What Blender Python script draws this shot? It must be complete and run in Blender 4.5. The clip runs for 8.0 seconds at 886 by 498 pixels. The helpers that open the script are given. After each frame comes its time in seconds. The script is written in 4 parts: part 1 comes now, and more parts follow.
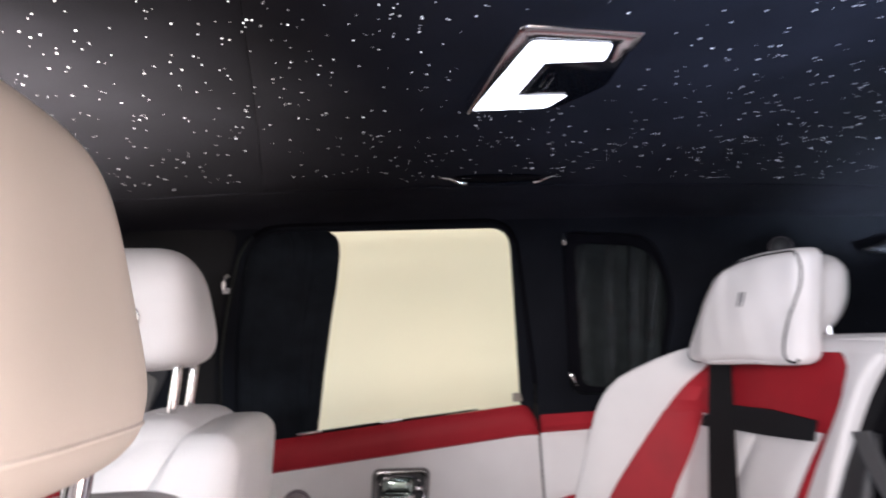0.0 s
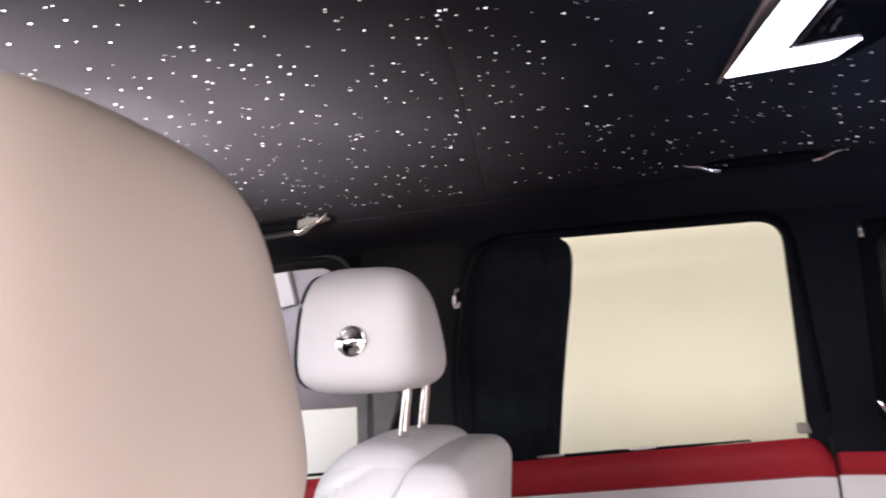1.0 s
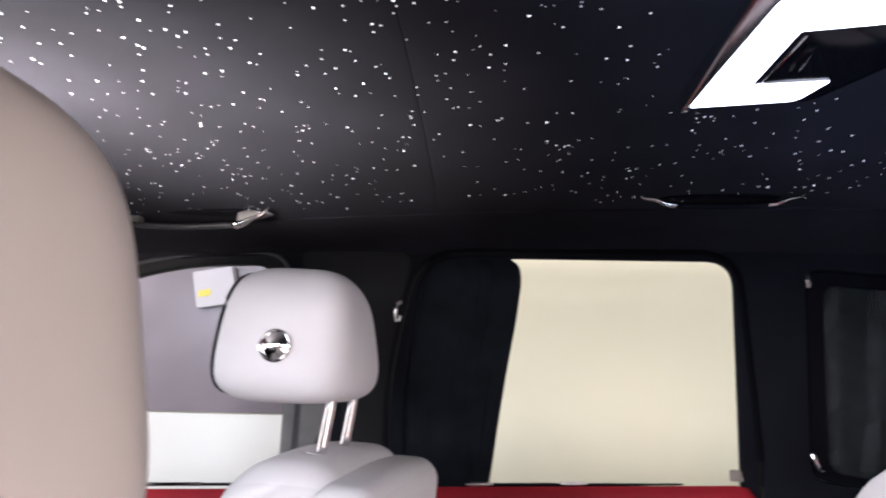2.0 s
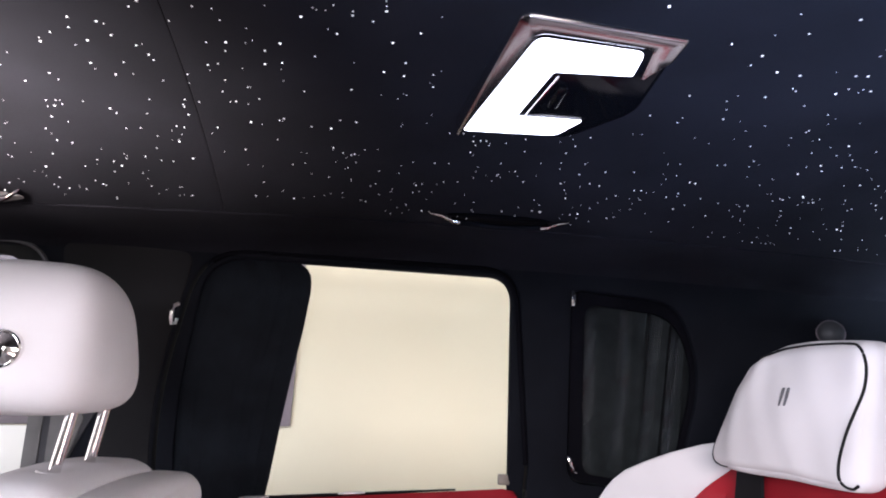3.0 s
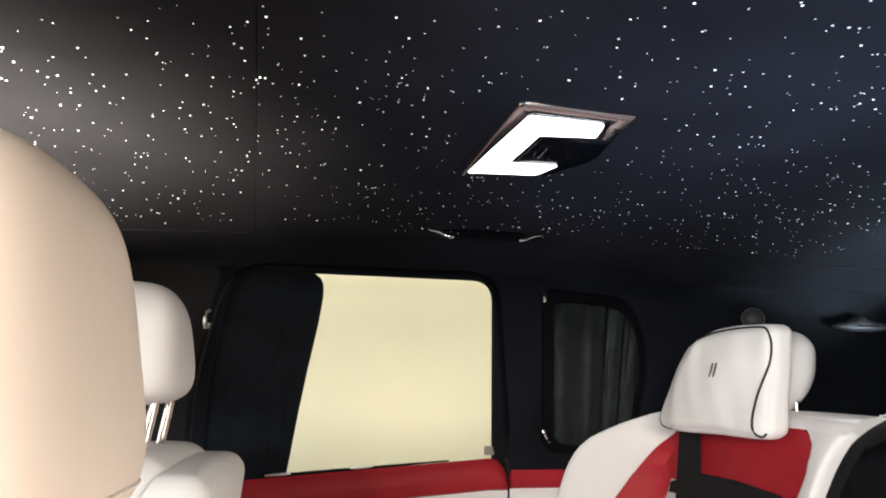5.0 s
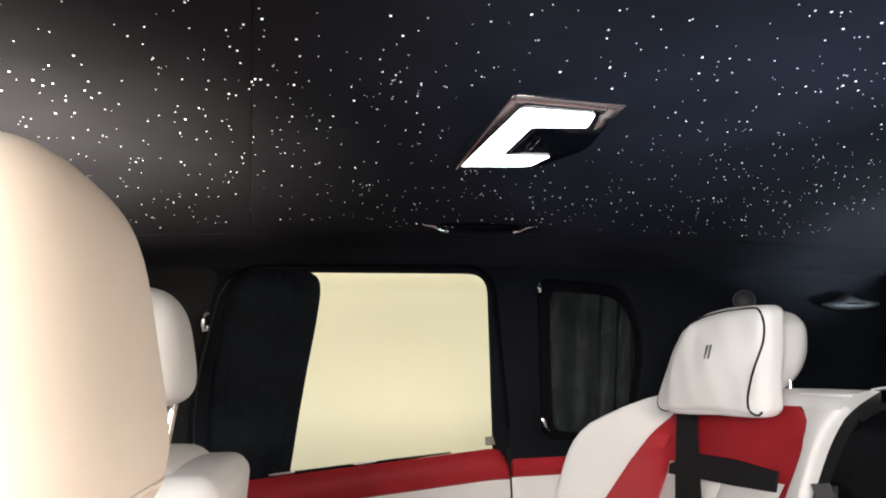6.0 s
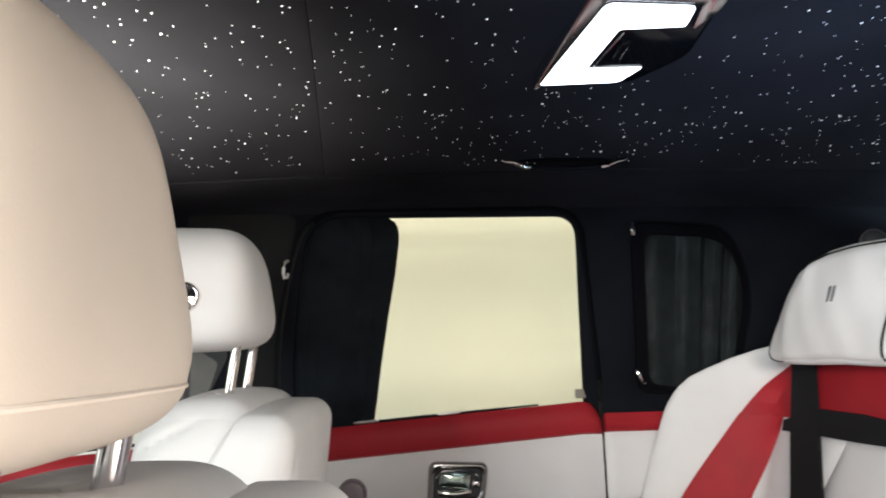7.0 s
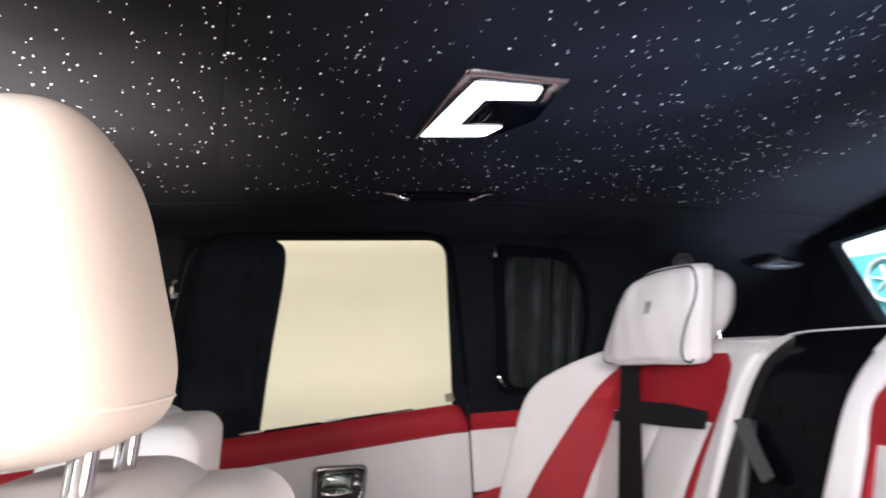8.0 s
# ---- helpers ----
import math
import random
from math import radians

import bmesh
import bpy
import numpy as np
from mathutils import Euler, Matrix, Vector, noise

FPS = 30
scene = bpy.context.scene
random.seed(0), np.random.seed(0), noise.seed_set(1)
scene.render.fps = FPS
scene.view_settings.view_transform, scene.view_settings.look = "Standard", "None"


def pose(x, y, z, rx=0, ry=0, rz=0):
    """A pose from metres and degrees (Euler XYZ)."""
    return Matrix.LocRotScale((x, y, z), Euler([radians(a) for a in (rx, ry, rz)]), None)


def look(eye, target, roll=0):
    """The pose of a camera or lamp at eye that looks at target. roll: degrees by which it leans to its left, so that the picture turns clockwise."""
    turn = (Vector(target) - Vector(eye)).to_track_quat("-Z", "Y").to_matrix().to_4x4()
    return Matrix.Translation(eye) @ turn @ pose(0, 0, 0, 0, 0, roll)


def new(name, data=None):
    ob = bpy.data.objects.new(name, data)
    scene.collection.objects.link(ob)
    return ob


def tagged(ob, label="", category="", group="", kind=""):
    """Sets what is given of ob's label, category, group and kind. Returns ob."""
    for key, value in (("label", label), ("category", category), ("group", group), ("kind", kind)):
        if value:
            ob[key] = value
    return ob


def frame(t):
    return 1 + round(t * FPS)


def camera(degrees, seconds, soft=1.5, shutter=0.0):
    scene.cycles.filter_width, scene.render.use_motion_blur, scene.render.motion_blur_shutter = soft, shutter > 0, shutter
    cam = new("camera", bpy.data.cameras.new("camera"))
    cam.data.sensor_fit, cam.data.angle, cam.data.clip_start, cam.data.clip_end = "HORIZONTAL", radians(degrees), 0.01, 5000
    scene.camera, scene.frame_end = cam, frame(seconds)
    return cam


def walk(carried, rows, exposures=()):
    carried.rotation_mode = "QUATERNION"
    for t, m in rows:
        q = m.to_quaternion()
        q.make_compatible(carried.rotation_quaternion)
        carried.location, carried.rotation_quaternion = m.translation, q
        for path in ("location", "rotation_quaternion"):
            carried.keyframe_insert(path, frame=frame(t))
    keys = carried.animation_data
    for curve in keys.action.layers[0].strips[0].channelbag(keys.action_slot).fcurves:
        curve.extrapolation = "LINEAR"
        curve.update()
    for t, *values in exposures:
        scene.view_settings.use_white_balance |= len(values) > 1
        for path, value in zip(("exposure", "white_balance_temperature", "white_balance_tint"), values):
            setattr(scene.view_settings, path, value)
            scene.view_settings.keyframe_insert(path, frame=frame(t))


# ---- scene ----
cam = camera(70.2, 8.0, soft=1.9, shutter=0.4)
PATH = [
    (0, (-0.072, -0.881, 1.293), (0.179, 1.078, 1.61), -3.1),
    (0.2, (-0.046, -0.831, 1.31), (0.014, 1.141, 1.637), -3.0),
    (0.5, (-0.041, -0.776, 1.325), (-0.243, 1.189, 1.637), -3.0),
    (0.6, (-0.042, -0.765, 1.33), (-0.326, 1.19, 1.643), -3.6),
    (0.8, (-0.048, -0.761, 1.332), (-0.447, 1.169, 1.674), -3.6),
    (1, (-0.054, -0.757, 1.328), (-0.555, 1.146, 1.684), -2.5),
    (1.2, (-0.063, -0.751, 1.328), (-0.644, 1.128, 1.695), -0.5),
    (2.3, (-0.013, -0.684, 1.334), (-0.234, 1.26, 1.749), 4.0),
    (2.5, (0.009, -0.681, 1.339), (-0.084, 1.271, 1.764), 4.4),
    (2.7, (0.016, -0.679, 1.345), (0.088, 1.27, 1.787), 3.5),
    (2.8, (0.023, -0.676, 1.349), (0.146, 1.274, 1.777), 3.1),
    (3, (0.021, -0.685, 1.339), (0.197, 1.256, 1.786), 2.8),
    (3.2, (0.016, -0.705, 1.336), (0.176, 1.235, 1.797), 3.1),
    (3.5, (-0.02, -0.732, 1.33), (0.11, 1.22, 1.748), 3.0),
    (4, (-0.059, -0.791, 1.317), (0.069, 1.165, 1.715), 2.6),
    (4.2, (-0.07, -0.821, 1.317), (0.056, 1.135, 1.715), 2.9),
    (4.5, (-0.086, -0.862, 1.324), (0.094, 1.083, 1.755), 2.4),
    (4.7, (-0.089, -0.883, 1.32), (0.166, 1.044, 1.794), 1.4),
    (5, (-0.091, -0.908, 1.317), (0.228, 1.018, 1.751), 0.6),
    (5.2, (-0.089, -0.92, 1.311), (0.227, 1.003, 1.76), -0.4),
    (6.3, (-0.109, -0.913, 1.312), (0.244, 1.019, 1.69), -1.9),
    (6.5, (-0.099, -0.889, 1.29), (0.215, 1.064, 1.592), -1.6),
    (6.8, (-0.077, -0.852, 1.288), (0.108, 1.115, 1.601), -1.8),
    (7, (-0.074, -0.834, 1.274), (-0.008, 1.138, 1.596), -1.4),
    (7.2, (-0.076, -0.822, 1.275), (-0.042, 1.155, 1.577), -1.8),
    (7.5, (-0.085, -0.869, 1.287), (0.064, 1.101, 1.598), -3.1),
    (7.7, (-0.094, -0.923, 1.301), (0.185, 1.04, 1.562), -3.3),
    (7.8, (-0.102, -0.941, 1.29), (0.242, 1.005, 1.601), -3.3),
    (8, (-0.125, -0.991, 1.276), (0.356, 0.92, 1.613), -3.1),
]
walk(cam, [(t, look(eye, target, roll)) for t, eye, target, roll in PATH],
     exposures=[(0, 0.0, 6350, 14), (0.5, 0.0, 6320, 18), (1, 0.0, 6330, 18), (2.5, 0.0, 5950, 16), (3, 0.10, 6100, 19), (3.5, 0.06, 6680, 16), (4, 0.05, 6950, 15),
                (4.5, 0.05, 7100, 11), (5, 0.08, 6950, 5), (6.5, 0.04, 6800, 4), (7, 0.0, 6500, 2), (7.5, 0.0, 6500, 8), (8, 0.0, 6480, 12)])

# ---- world and light ----
world = bpy.data.worlds.new("showroom_air")
world.use_nodes = True
world.node_tree.nodes["Background"].inputs[0].default_value = (0.80, 0.90, 1.0, 1)
world.node_tree.nodes["Background"].inputs[1].default_value = 0.12
scene.world = world


def area(name, eye, target, sx, sy, watts, colour):
    d = bpy.data.lights.new(name, "AREA")
    d.shape, d.size, d.size_y, d.energy, d.color = "RECTANGLE", sx, sy, watts, colour
    ob = new(name, d)
    ob.matrix_world = look(eye, target)
    return ob


# unseen showroom ceiling light for the far wall; added fills past the open door
aisle = area("showroom_light_aisle", (-0.4, -1.5, 3.0), (-0.4, 2.0, 1.2), 7.0, 0.6, 45, (1.0, 0.985, 0.93))
aisle.data.spread = radians(100)
# unseen fill from the front left, where no window stands
area("front_left_fill", (-2.7, -3.3, 1.60), (0.2, -0.2, 1.2), 2.0, 0.7, 172, (0.87, 0.92, 1.0))
# unseen fill added in front, entering by the windscreen
area("windscreen_fill", (-5.2, -0.8, 1.3), (-0.6, -0.2, 1.40), 4.2, 2.2, 60, (1.0, 0.95, 0.90))
# added lamp that brightens the display board, no fitting there
rear = area("board_fill", (1.5, 0.6, 2.9), (2.2, 1.0, 1.5), 0.5, 0.5, 14, (0.92, 0.98, 1.0))
rear.data.spread = radians(60)
# added warm fills, unseen: near headrest, doorway, glow on the front roof lining
warm_fill = area("headrest_fill", (0.55, -1.45, 0.80), (-0.30, -0.56, 1.36), 0.9, 0.5, 2.3, (1.0, 0.82, 0.72))
warm_fill.data.spread = radians(50)
area("doorway_fill", (-0.9, -3.6, 1.80), (0.4, -0.1, 1.0), 1.8, 0.5, 118, (1.0, 0.91, 0.87))
spot = area("roof_glow_fill", (-1.75, -1.55, 0.75), (-0.88, -0.04, 1.73), 0.6, 0.4, 132, (1.0, 0.86, 0.75))
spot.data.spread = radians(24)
# added bluish fill from below that lifts the dark roof lining
rise = area("roof_lift_fill", (0.10, -1.10, 0.28), (0.72, -0.05, 1.68), 0.7, 0.3, 16, (0.50, 0.67, 1.0))
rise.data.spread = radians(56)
# unseen narrow fill added for the back of the far front seat
back = area("backrest_fill", (0.80, -1.65, 1.50), (-0.34, 0.34, 1.08), 0.26, 0.20, 0.72, (1.0, 0.95, 0.92))
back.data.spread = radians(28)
# added fill on the rear roof lining, shining in by the rear window
behind = area("rear_roof_fill", (2.70, -0.70, 0.50), (1.00, 0.10, 1.66), 0.9, 0.5, 11, (0.64, 0.78, 1.0))
behind.data.spread = radians(44)


# ---- materials ----
def mat(name, colour, rough=0.5, metal=0.0, grain=0.0, grain_scale=600.0, vary=0.12, vary_scale=9.0, sheen=0.0, coat=0.0, spec=0.5):
    m = bpy.data.materials.new(name)
    m.use_nodes = True
    nt = m.node_tree
    b = nt.nodes["Principled BSDF"]
    b.inputs["Roughness"].default_value = rough
    b.inputs["Metallic"].default_value = metal
    b.inputs["Sheen Weight"].default_value = sheen
    b.inputs["Coat Weight"].default_value = coat
    b.inputs["Specular IOR Level"].default_value = spec
    co = nt.nodes.new("ShaderNodeTexCoord")
    n1 = nt.nodes.new("ShaderNodeTexNoise")
    n1.inputs["Scale"].default_value = vary_scale
    n1.inputs["Detail"].default_value = 5
    nt.links.new(co.outputs["Object"], n1.inputs["Vector"])
    ramp = nt.nodes.new("ShaderNodeValToRGB")
    lo = tuple(c * (1 - vary) for c in colour)
    hi = tuple(min(1, c * (1 + vary * 0.6)) for c in colour)
    ramp.color_ramp.elements[0].position, ramp.color_ramp.elements[1].position = 0.3, 0.7
    ramp.color_ramp.elements[0].color, ramp.color_ramp.elements[1].color = (*lo, 1), (*hi, 1)
    nt.links.new(n1.outputs["Fac"], ramp.inputs["Fac"])
    nt.links.new(ramp.outputs["Color"], b.inputs["Base Color"])
    if grain:
        n2 = nt.nodes.new("ShaderNodeTexVoronoi" if grain_scale < 900 else "ShaderNodeTexNoise")
        n2.inputs["Scale"].default_value = grain_scale
        nt.links.new(co.outputs["Object"], n2.inputs["Vector"])
        bump = nt.nodes.new("ShaderNodeBump")
        bump.inputs["Strength"].default_value = grain
        bump.inputs["Distance"].default_value = 0.001
        nt.links.new(n2.outputs[0], bump.inputs["Height"])
        nt.links.new(bump.outputs["Normal"], b.inputs["Normal"])
        mr = nt.nodes.new("ShaderNodeMapRange")
        mr.inputs["To Min"].default_value, mr.inputs["To Max"].default_value = max(0.02, rough - 0.07), min(1, rough + 0.07)
        nt.links.new(n1.outputs["Fac"], mr.inputs["Value"])
        nt.links.new(mr.outputs["Result"], b.inputs["Roughness"])
    return m


def glow(name, colour, strength):
    m = bpy.data.materials.new(name)
    m.use_nodes = True
    b = m.node_tree.nodes["Principled BSDF"]
    b.inputs["Base Color"].default_value = (0.8, 0.8, 0.8, 1)
    b.inputs["Emission Color"].default_value = (*colour, 1)
    b.inputs["Emission Strength"].default_value = strength
    return m


def glass_mat(name, colour):
    m = bpy.data.materials.new(name)
    m.use_nodes = True
    b = m.node_tree.nodes["Principled BSDF"]
    b.inputs["Base Color"].default_value = (*colour, 1)
    b.inputs["Transmission Weight"].default_value = 1.0
    b.inputs["Roughness"].default_value = 0.0
    b.inputs["IOR"].default_value = 1.22
    return m


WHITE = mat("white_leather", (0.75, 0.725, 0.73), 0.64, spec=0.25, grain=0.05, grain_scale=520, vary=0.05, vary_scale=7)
# white leather again, with the near headrest's warm light put into its colour
WHITE_WARMLIT = mat("white_leather_warmlit", (0.62, 0.56, 0.508), 0.56, spec=0.28, grain=0.04, grain_scale=520, vary=0.05, vary_scale=7)
RED = mat("red_leather", (0.34, 0.016, 0.025), 0.58, spec=0.22, grain=0.08, grain_scale=520, vary=0.15, vary_scale=10)
BLACK = mat("black_suede_lining", (0.0128, 0.0128, 0.0170), 0.95, grain=0.25, grain_scale=1800, vary=0.3, vary_scale=6, spec=0.1)
TRIM = mat("black_trim_plastic", (0.0075, 0.0085, 0.0120), 0.70, grain=0.15, grain_scale=1500, vary=0.25, spec=0.06)
RUBBER = mat("black_rubber", (0.006, 0.006, 0.007), 0.6, vary=0.2, spec=0.2)
SEAL = mat("velvet_door_seal", (0.004, 0.004, 0.006), 0.9, vary=0.2, spec=0.05)
CLOTH = mat("black_curtain_cloth", (0.010, 0.012, 0.016), 0.95, grain=0.4, grain_scale=1600, vary=0.3, vary_scale=20, spec=0.1)
CLOTH2 = mat("grey_black_curtain_cloth", (0.016, 0.019, 0.020), 0.75, grain=0.4, grain_scale=1600, vary=0.3, vary_scale=20, spec=0.05)
WEB = mat("black_webbing", (0.010, 0.010, 0.012), 0.8, grain=0.4, grain_scale=1200, vary=0.2, spec=0.2)
GLOSS = mat("piano_black", (0.0040, 0.0040, 0.0055), 0.10, vary=0.3, spec=0.08)
GREYP = mat("dark_grey_leather", (0.05, 0.05, 0.055), 0.45, grain=0.15, grain_scale=520)
GREYL = mat("light_grey_webbing", (0.075, 0.075, 0.08), 0.6, grain=0.3, grain_scale=1200)
CHROME = mat("chrome", (0.82, 0.80, 0.80), 0.08, metal=1.0, vary=0.04)
RIM = mat("brushed_chrome", (0.66, 0.65, 0.68), 0.18, metal=1.0, vary=0.08)
SATIN = mat("satin_steel", (0.85, 0.82, 0.80), 0.36, metal=1.0, vary=0.05)
# chrome with a green reflection put into its colour
REFLECT_GREEN = mat("green_reflection_chrome", (0.50, 0.60, 0.56), 0.15, metal=1.0, vary=0.1)
CARPET = mat("black_carpet", (0.02, 0.02, 0.021), 0.95, grain=0.6, grain_scale=1000, vary=0.3)
WALL = mat("cream_wall_paint", (0.825, 0.757, 0.572), 0.85, vary=0.02, vary_scale=1.5)
ROOM = mat("white_room_paint", (0.78, 0.74, 0.68), 0.85, grain=0.1, grain_scale=1200, vary=0.05, vary_scale=1.0)
# the strong blotches of tone stand for reflections on the gloss
LILAC = mat("lilac_grey_panel", (0.215, 0.180, 0.200), 0.35, vary=0.45, vary_scale=1.6)
TILE = mat("grey_floor", (0.30, 0.29, 0.28), 0.25, vary=0.15, vary_scale=1.2)
PAPER = mat("white_card", (0.55, 0.52, 0.54), 0.7, vary=0.06, vary_scale=4)
# whiter tone for the lower wall where strong light washes it out
WALL_OVERLIT = mat("overlit_wall_white", (0.66, 0.645, 0.60), 0.4, vary=0.03, vary_scale=2)
YELLOW = mat("yellow_print", (0.75, 0.62, 0.10), 0.6, vary=0.1)
BOARD = mat("white_board_print", (0.78, 0.84, 0.88), 0.6, vary=0.04)
TEAL = mat("teal_print", (0.10, 0.50, 0.58), 0.5, vary=0.1)
STITCH = mat("grey_thread", (0.09, 0.09, 0.10), 0.7, vary=0.1)
SEAMT = mat("beige_thread", (0.72, 0.655, 0.60), 0.7, vary=0.1)
DOME = mat("smoked_plastic", (0.055, 0.057, 0.062), 0.5, vary=0.3, spec=0.3)
DARKCH = mat("dark_chrome", (0.24, 0.23, 0.235), 0.2, metal=1.0, vary=0.15, vary_scale=40)
PILLAR = mat("light_grey_trim", (0.17, 0.165, 0.16), 0.6, grain=0.1, grain_scale=700, vary=0.2, vary_scale=14)
MAUVE = mat("mauve_grey_metal", (0.24, 0.20, 0.22), 0.45, metal=0.4, vary=0.2, vary_scale=30)
DULL = mat("dull_grey_plastic", (0.045, 0.046, 0.050), 0.55, vary=0.3, spec=0.3)
TAUPE = mat("taupe_plastic", (0.23, 0.20, 0.165), 0.5, vary=0.15, vary_scale=40)
GUIDE = mat("pale_grey_plastic", (0.048, 0.050, 0.056), 0.5, vary=0.2, vary_scale=25)
PADDED = mat("black_grey_leather", (0.022, 0.022, 0.025), 0.5, grain=0.12, grain_scale=520)
CHARCOAL = mat("charcoal_leather", (0.0125, 0.0122, 0.0135), 0.7, grain=0.15, grain_scale=520, vary=0.2, spec=0.12)
LAMP = glow("lamp_diffuser", (0.88, 0.90, 1.0), 5.0)
SPOT = glow("reading_spot_lens", (1.0, 1.0, 0.98), 2.5)
STAR = glow("star_fibre", (0.97, 0.98, 1.0), 4.0)
STAR.cycles.emission_sampling = "NONE"
# some fibres shine brighter than others
g = STAR.node_tree.nodes.new("ShaderNodeNewGeometry")
r = STAR.node_tree.nodes.new("ShaderNodeMapRange")
r.inputs["To Min"].default_value, r.inputs["To Max"].default_value = 0.25, 2.3
pw = STAR.node_tree.nodes.new("ShaderNodeMath")
pw.operation = "POWER"
pw.inputs[1].default_value = 2.0
STAR.node_tree.links.new(g.outputs["Random Per Island"], pw.inputs[0])
STAR.node_tree.links.new(pw.outputs[0], r.inputs["Value"])
STAR.node_tree.links.new(r.outputs["Result"], STAR.node_tree.nodes["Principled BSDF"].inputs["Emission Strength"])
GLASS = glass_mat("window_glass", (0.97, 0.98, 0.97))
# added side glass, tinted to dim the light: lets about two thirds through
TINTED = bpy.data.materials.new("tinted_glass")
TINTED.use_nodes = True
nt = TINTED.node_tree
clear, shine, mix = nt.nodes.new("ShaderNodeBsdfTransparent"), nt.nodes.new("ShaderNodeBsdfGlossy"), nt.nodes.new("ShaderNodeMixShader")
clear.inputs["Color"].default_value = (0.81, 0.83, 0.82, 1)
shine.inputs["Roughness"].default_value = 0.02
mix.inputs[0].default_value = 0.05
nt.links.new(clear.outputs[0], mix.inputs[1])
nt.links.new(shine.outputs[0], mix.inputs[2])
nt.links.new(mix.outputs[0], nt.nodes["Material Output"].inputs["Surface"])
SMOKED = glass_mat("smoked_glass", (0.80, 0.78, 0.80))


# ---- mesh helpers ----
def part(name, bm, material, parent=None, label="", smooth=True, keep=False):
    if not keep:
        bmesh.ops.recalc_face_normals(bm, faces=bm.faces)
    me = bpy.data.meshes.new(name)
    bm.to_mesh(me)
    bm.free()
    me.materials.append(material)
    if smooth:
        me.shade_smooth()
        me.set_sharp_from_angle(angle=radians(42))
    ob = new(name, me)
    if parent is not None:
        ob.parent = parent
        if parent.data is None:
            ob.matrix_parent_inverse = Matrix.Translation(-parent.location)
    if label:
        tagged(ob, label)
    return ob


def thing(name, at, label, category, group="", kind=""):
    ob = new(name)
    ob.location = at
    ob.empty_display_size = 0.05
    return tagged(ob, label, category, group, kind)


def solo(name, bm, material, label, category, kind="", smooth=True):
    return tagged(part(name, bm, material, None, smooth=smooth), label, category, "", kind)


def rpoly(pts, r, n=6):
    """A polygon with its corners rounded; r is one radius or one for each corner."""
    out, k = [], len(pts)
    for i, p in enumerate(pts):
        p, a, b = Vector(p), Vector(pts[i - 1]), Vector(pts[(i + 1) % k])
        rr = r[i] if isinstance(r, (list, tuple)) else r
        if rr <= 0:
            out.append(p)
            continue
        da, db = (a - p).normalized(), (b - p).normalized()
        ra = min(rr, (a - p).length * 0.48, (b - p).length * 0.48)
        s, e = p + da * ra, p + db * ra
        for j in range(n + 1):
            u = j / n
            out.append(s * (1 - u) ** 2 + p * (2 * u * (1 - u)) + e * u * u)
    return out


def plate(outer, holes, place, thick, bevel=0.0, folds=()):
    """A plate with holes: 2D outlines, put into space by place(u, v, w), w from 0 to thick; folded at the heights v in folds."""
    bm = bmesh.new()
    edges = []
    for loop in [outer, *holes]:
        vs = [bm.verts.new((p[0], p[1], 0)) for p in loop]
        edges += [bm.edges.new((vs[i], vs[(i + 1) % len(vs)])) for i in range(len(vs))]
    bmesh.ops.triangle_fill(bm, use_beauty=True, use_dissolve=False, edges=edges)
    geo = bmesh.ops.extrude_face_region(bm, geom=list(bm.faces))
    for v in geo["geom"]:
        if isinstance(v, bmesh.types.BMVert):
            v.co.z = thick
    if bevel:
        bm.normal_update()
        front = [e for e in bm.edges if all(abs(v.co.z) < 1e-9 for v in e.verts) and len({round(abs(f.normal.z)) for f in e.link_faces}) == 2]
        bmesh.ops.bevel(bm, geom=front, offset=bevel, segments=2, affect="EDGES", profile=0.5)
    for v in folds:
        bmesh.ops.bisect_plane(bm, geom=[*bm.verts, *bm.edges, *bm.faces], plane_co=(0, v, 0), plane_no=(0, 1, 0), dist=1e-5)
    for v in bm.verts:
        v.co = Vector(place(*v.co))
    return bm


def rbox(c, h, r, cuts=9, puff=(0, 0, 0), fn=None, bm=None):
    """A box with round edges, bulging by puff; fn(unit place, place) may bend it."""
    own = bmesh.new()
    bmesh.ops.create_cube(own, size=2)
    bmesh.ops.subdivide_edges(own, edges=own.edges, cuts=cuts, use_grid_fill=True)
    c, h = Vector(c), Vector(h)
    for v in own.verts:
        u = Vector([math.sin(a * math.pi / 2) for a in v.co])
        q = Vector([max(-(h[i] - r), min(h[i] - r, u[i] * h[i])) for i in range(3)])
        d = Vector([u[i] * h[i] for i in range(3)]) - q
        p = q + (d.normalized() * r if d.length > 1e-9 else d)
        for i in range(3):
            if puff[i]:
                j, k = (i + 1) % 3, (i + 2) % 3
                p[i] += puff[i] * u[i] * (1 - u[j] ** 2) * (1 - u[k] ** 2)
        v.co = fn(u, p) + c if fn else p + c
    if bm is None:
        return own
    me = bpy.data.meshes.new("tmp")
    own.to_mesh(me)
    own.free()
    bm.from_mesh(me)
    bpy.data.meshes.remove(me)
    return bm


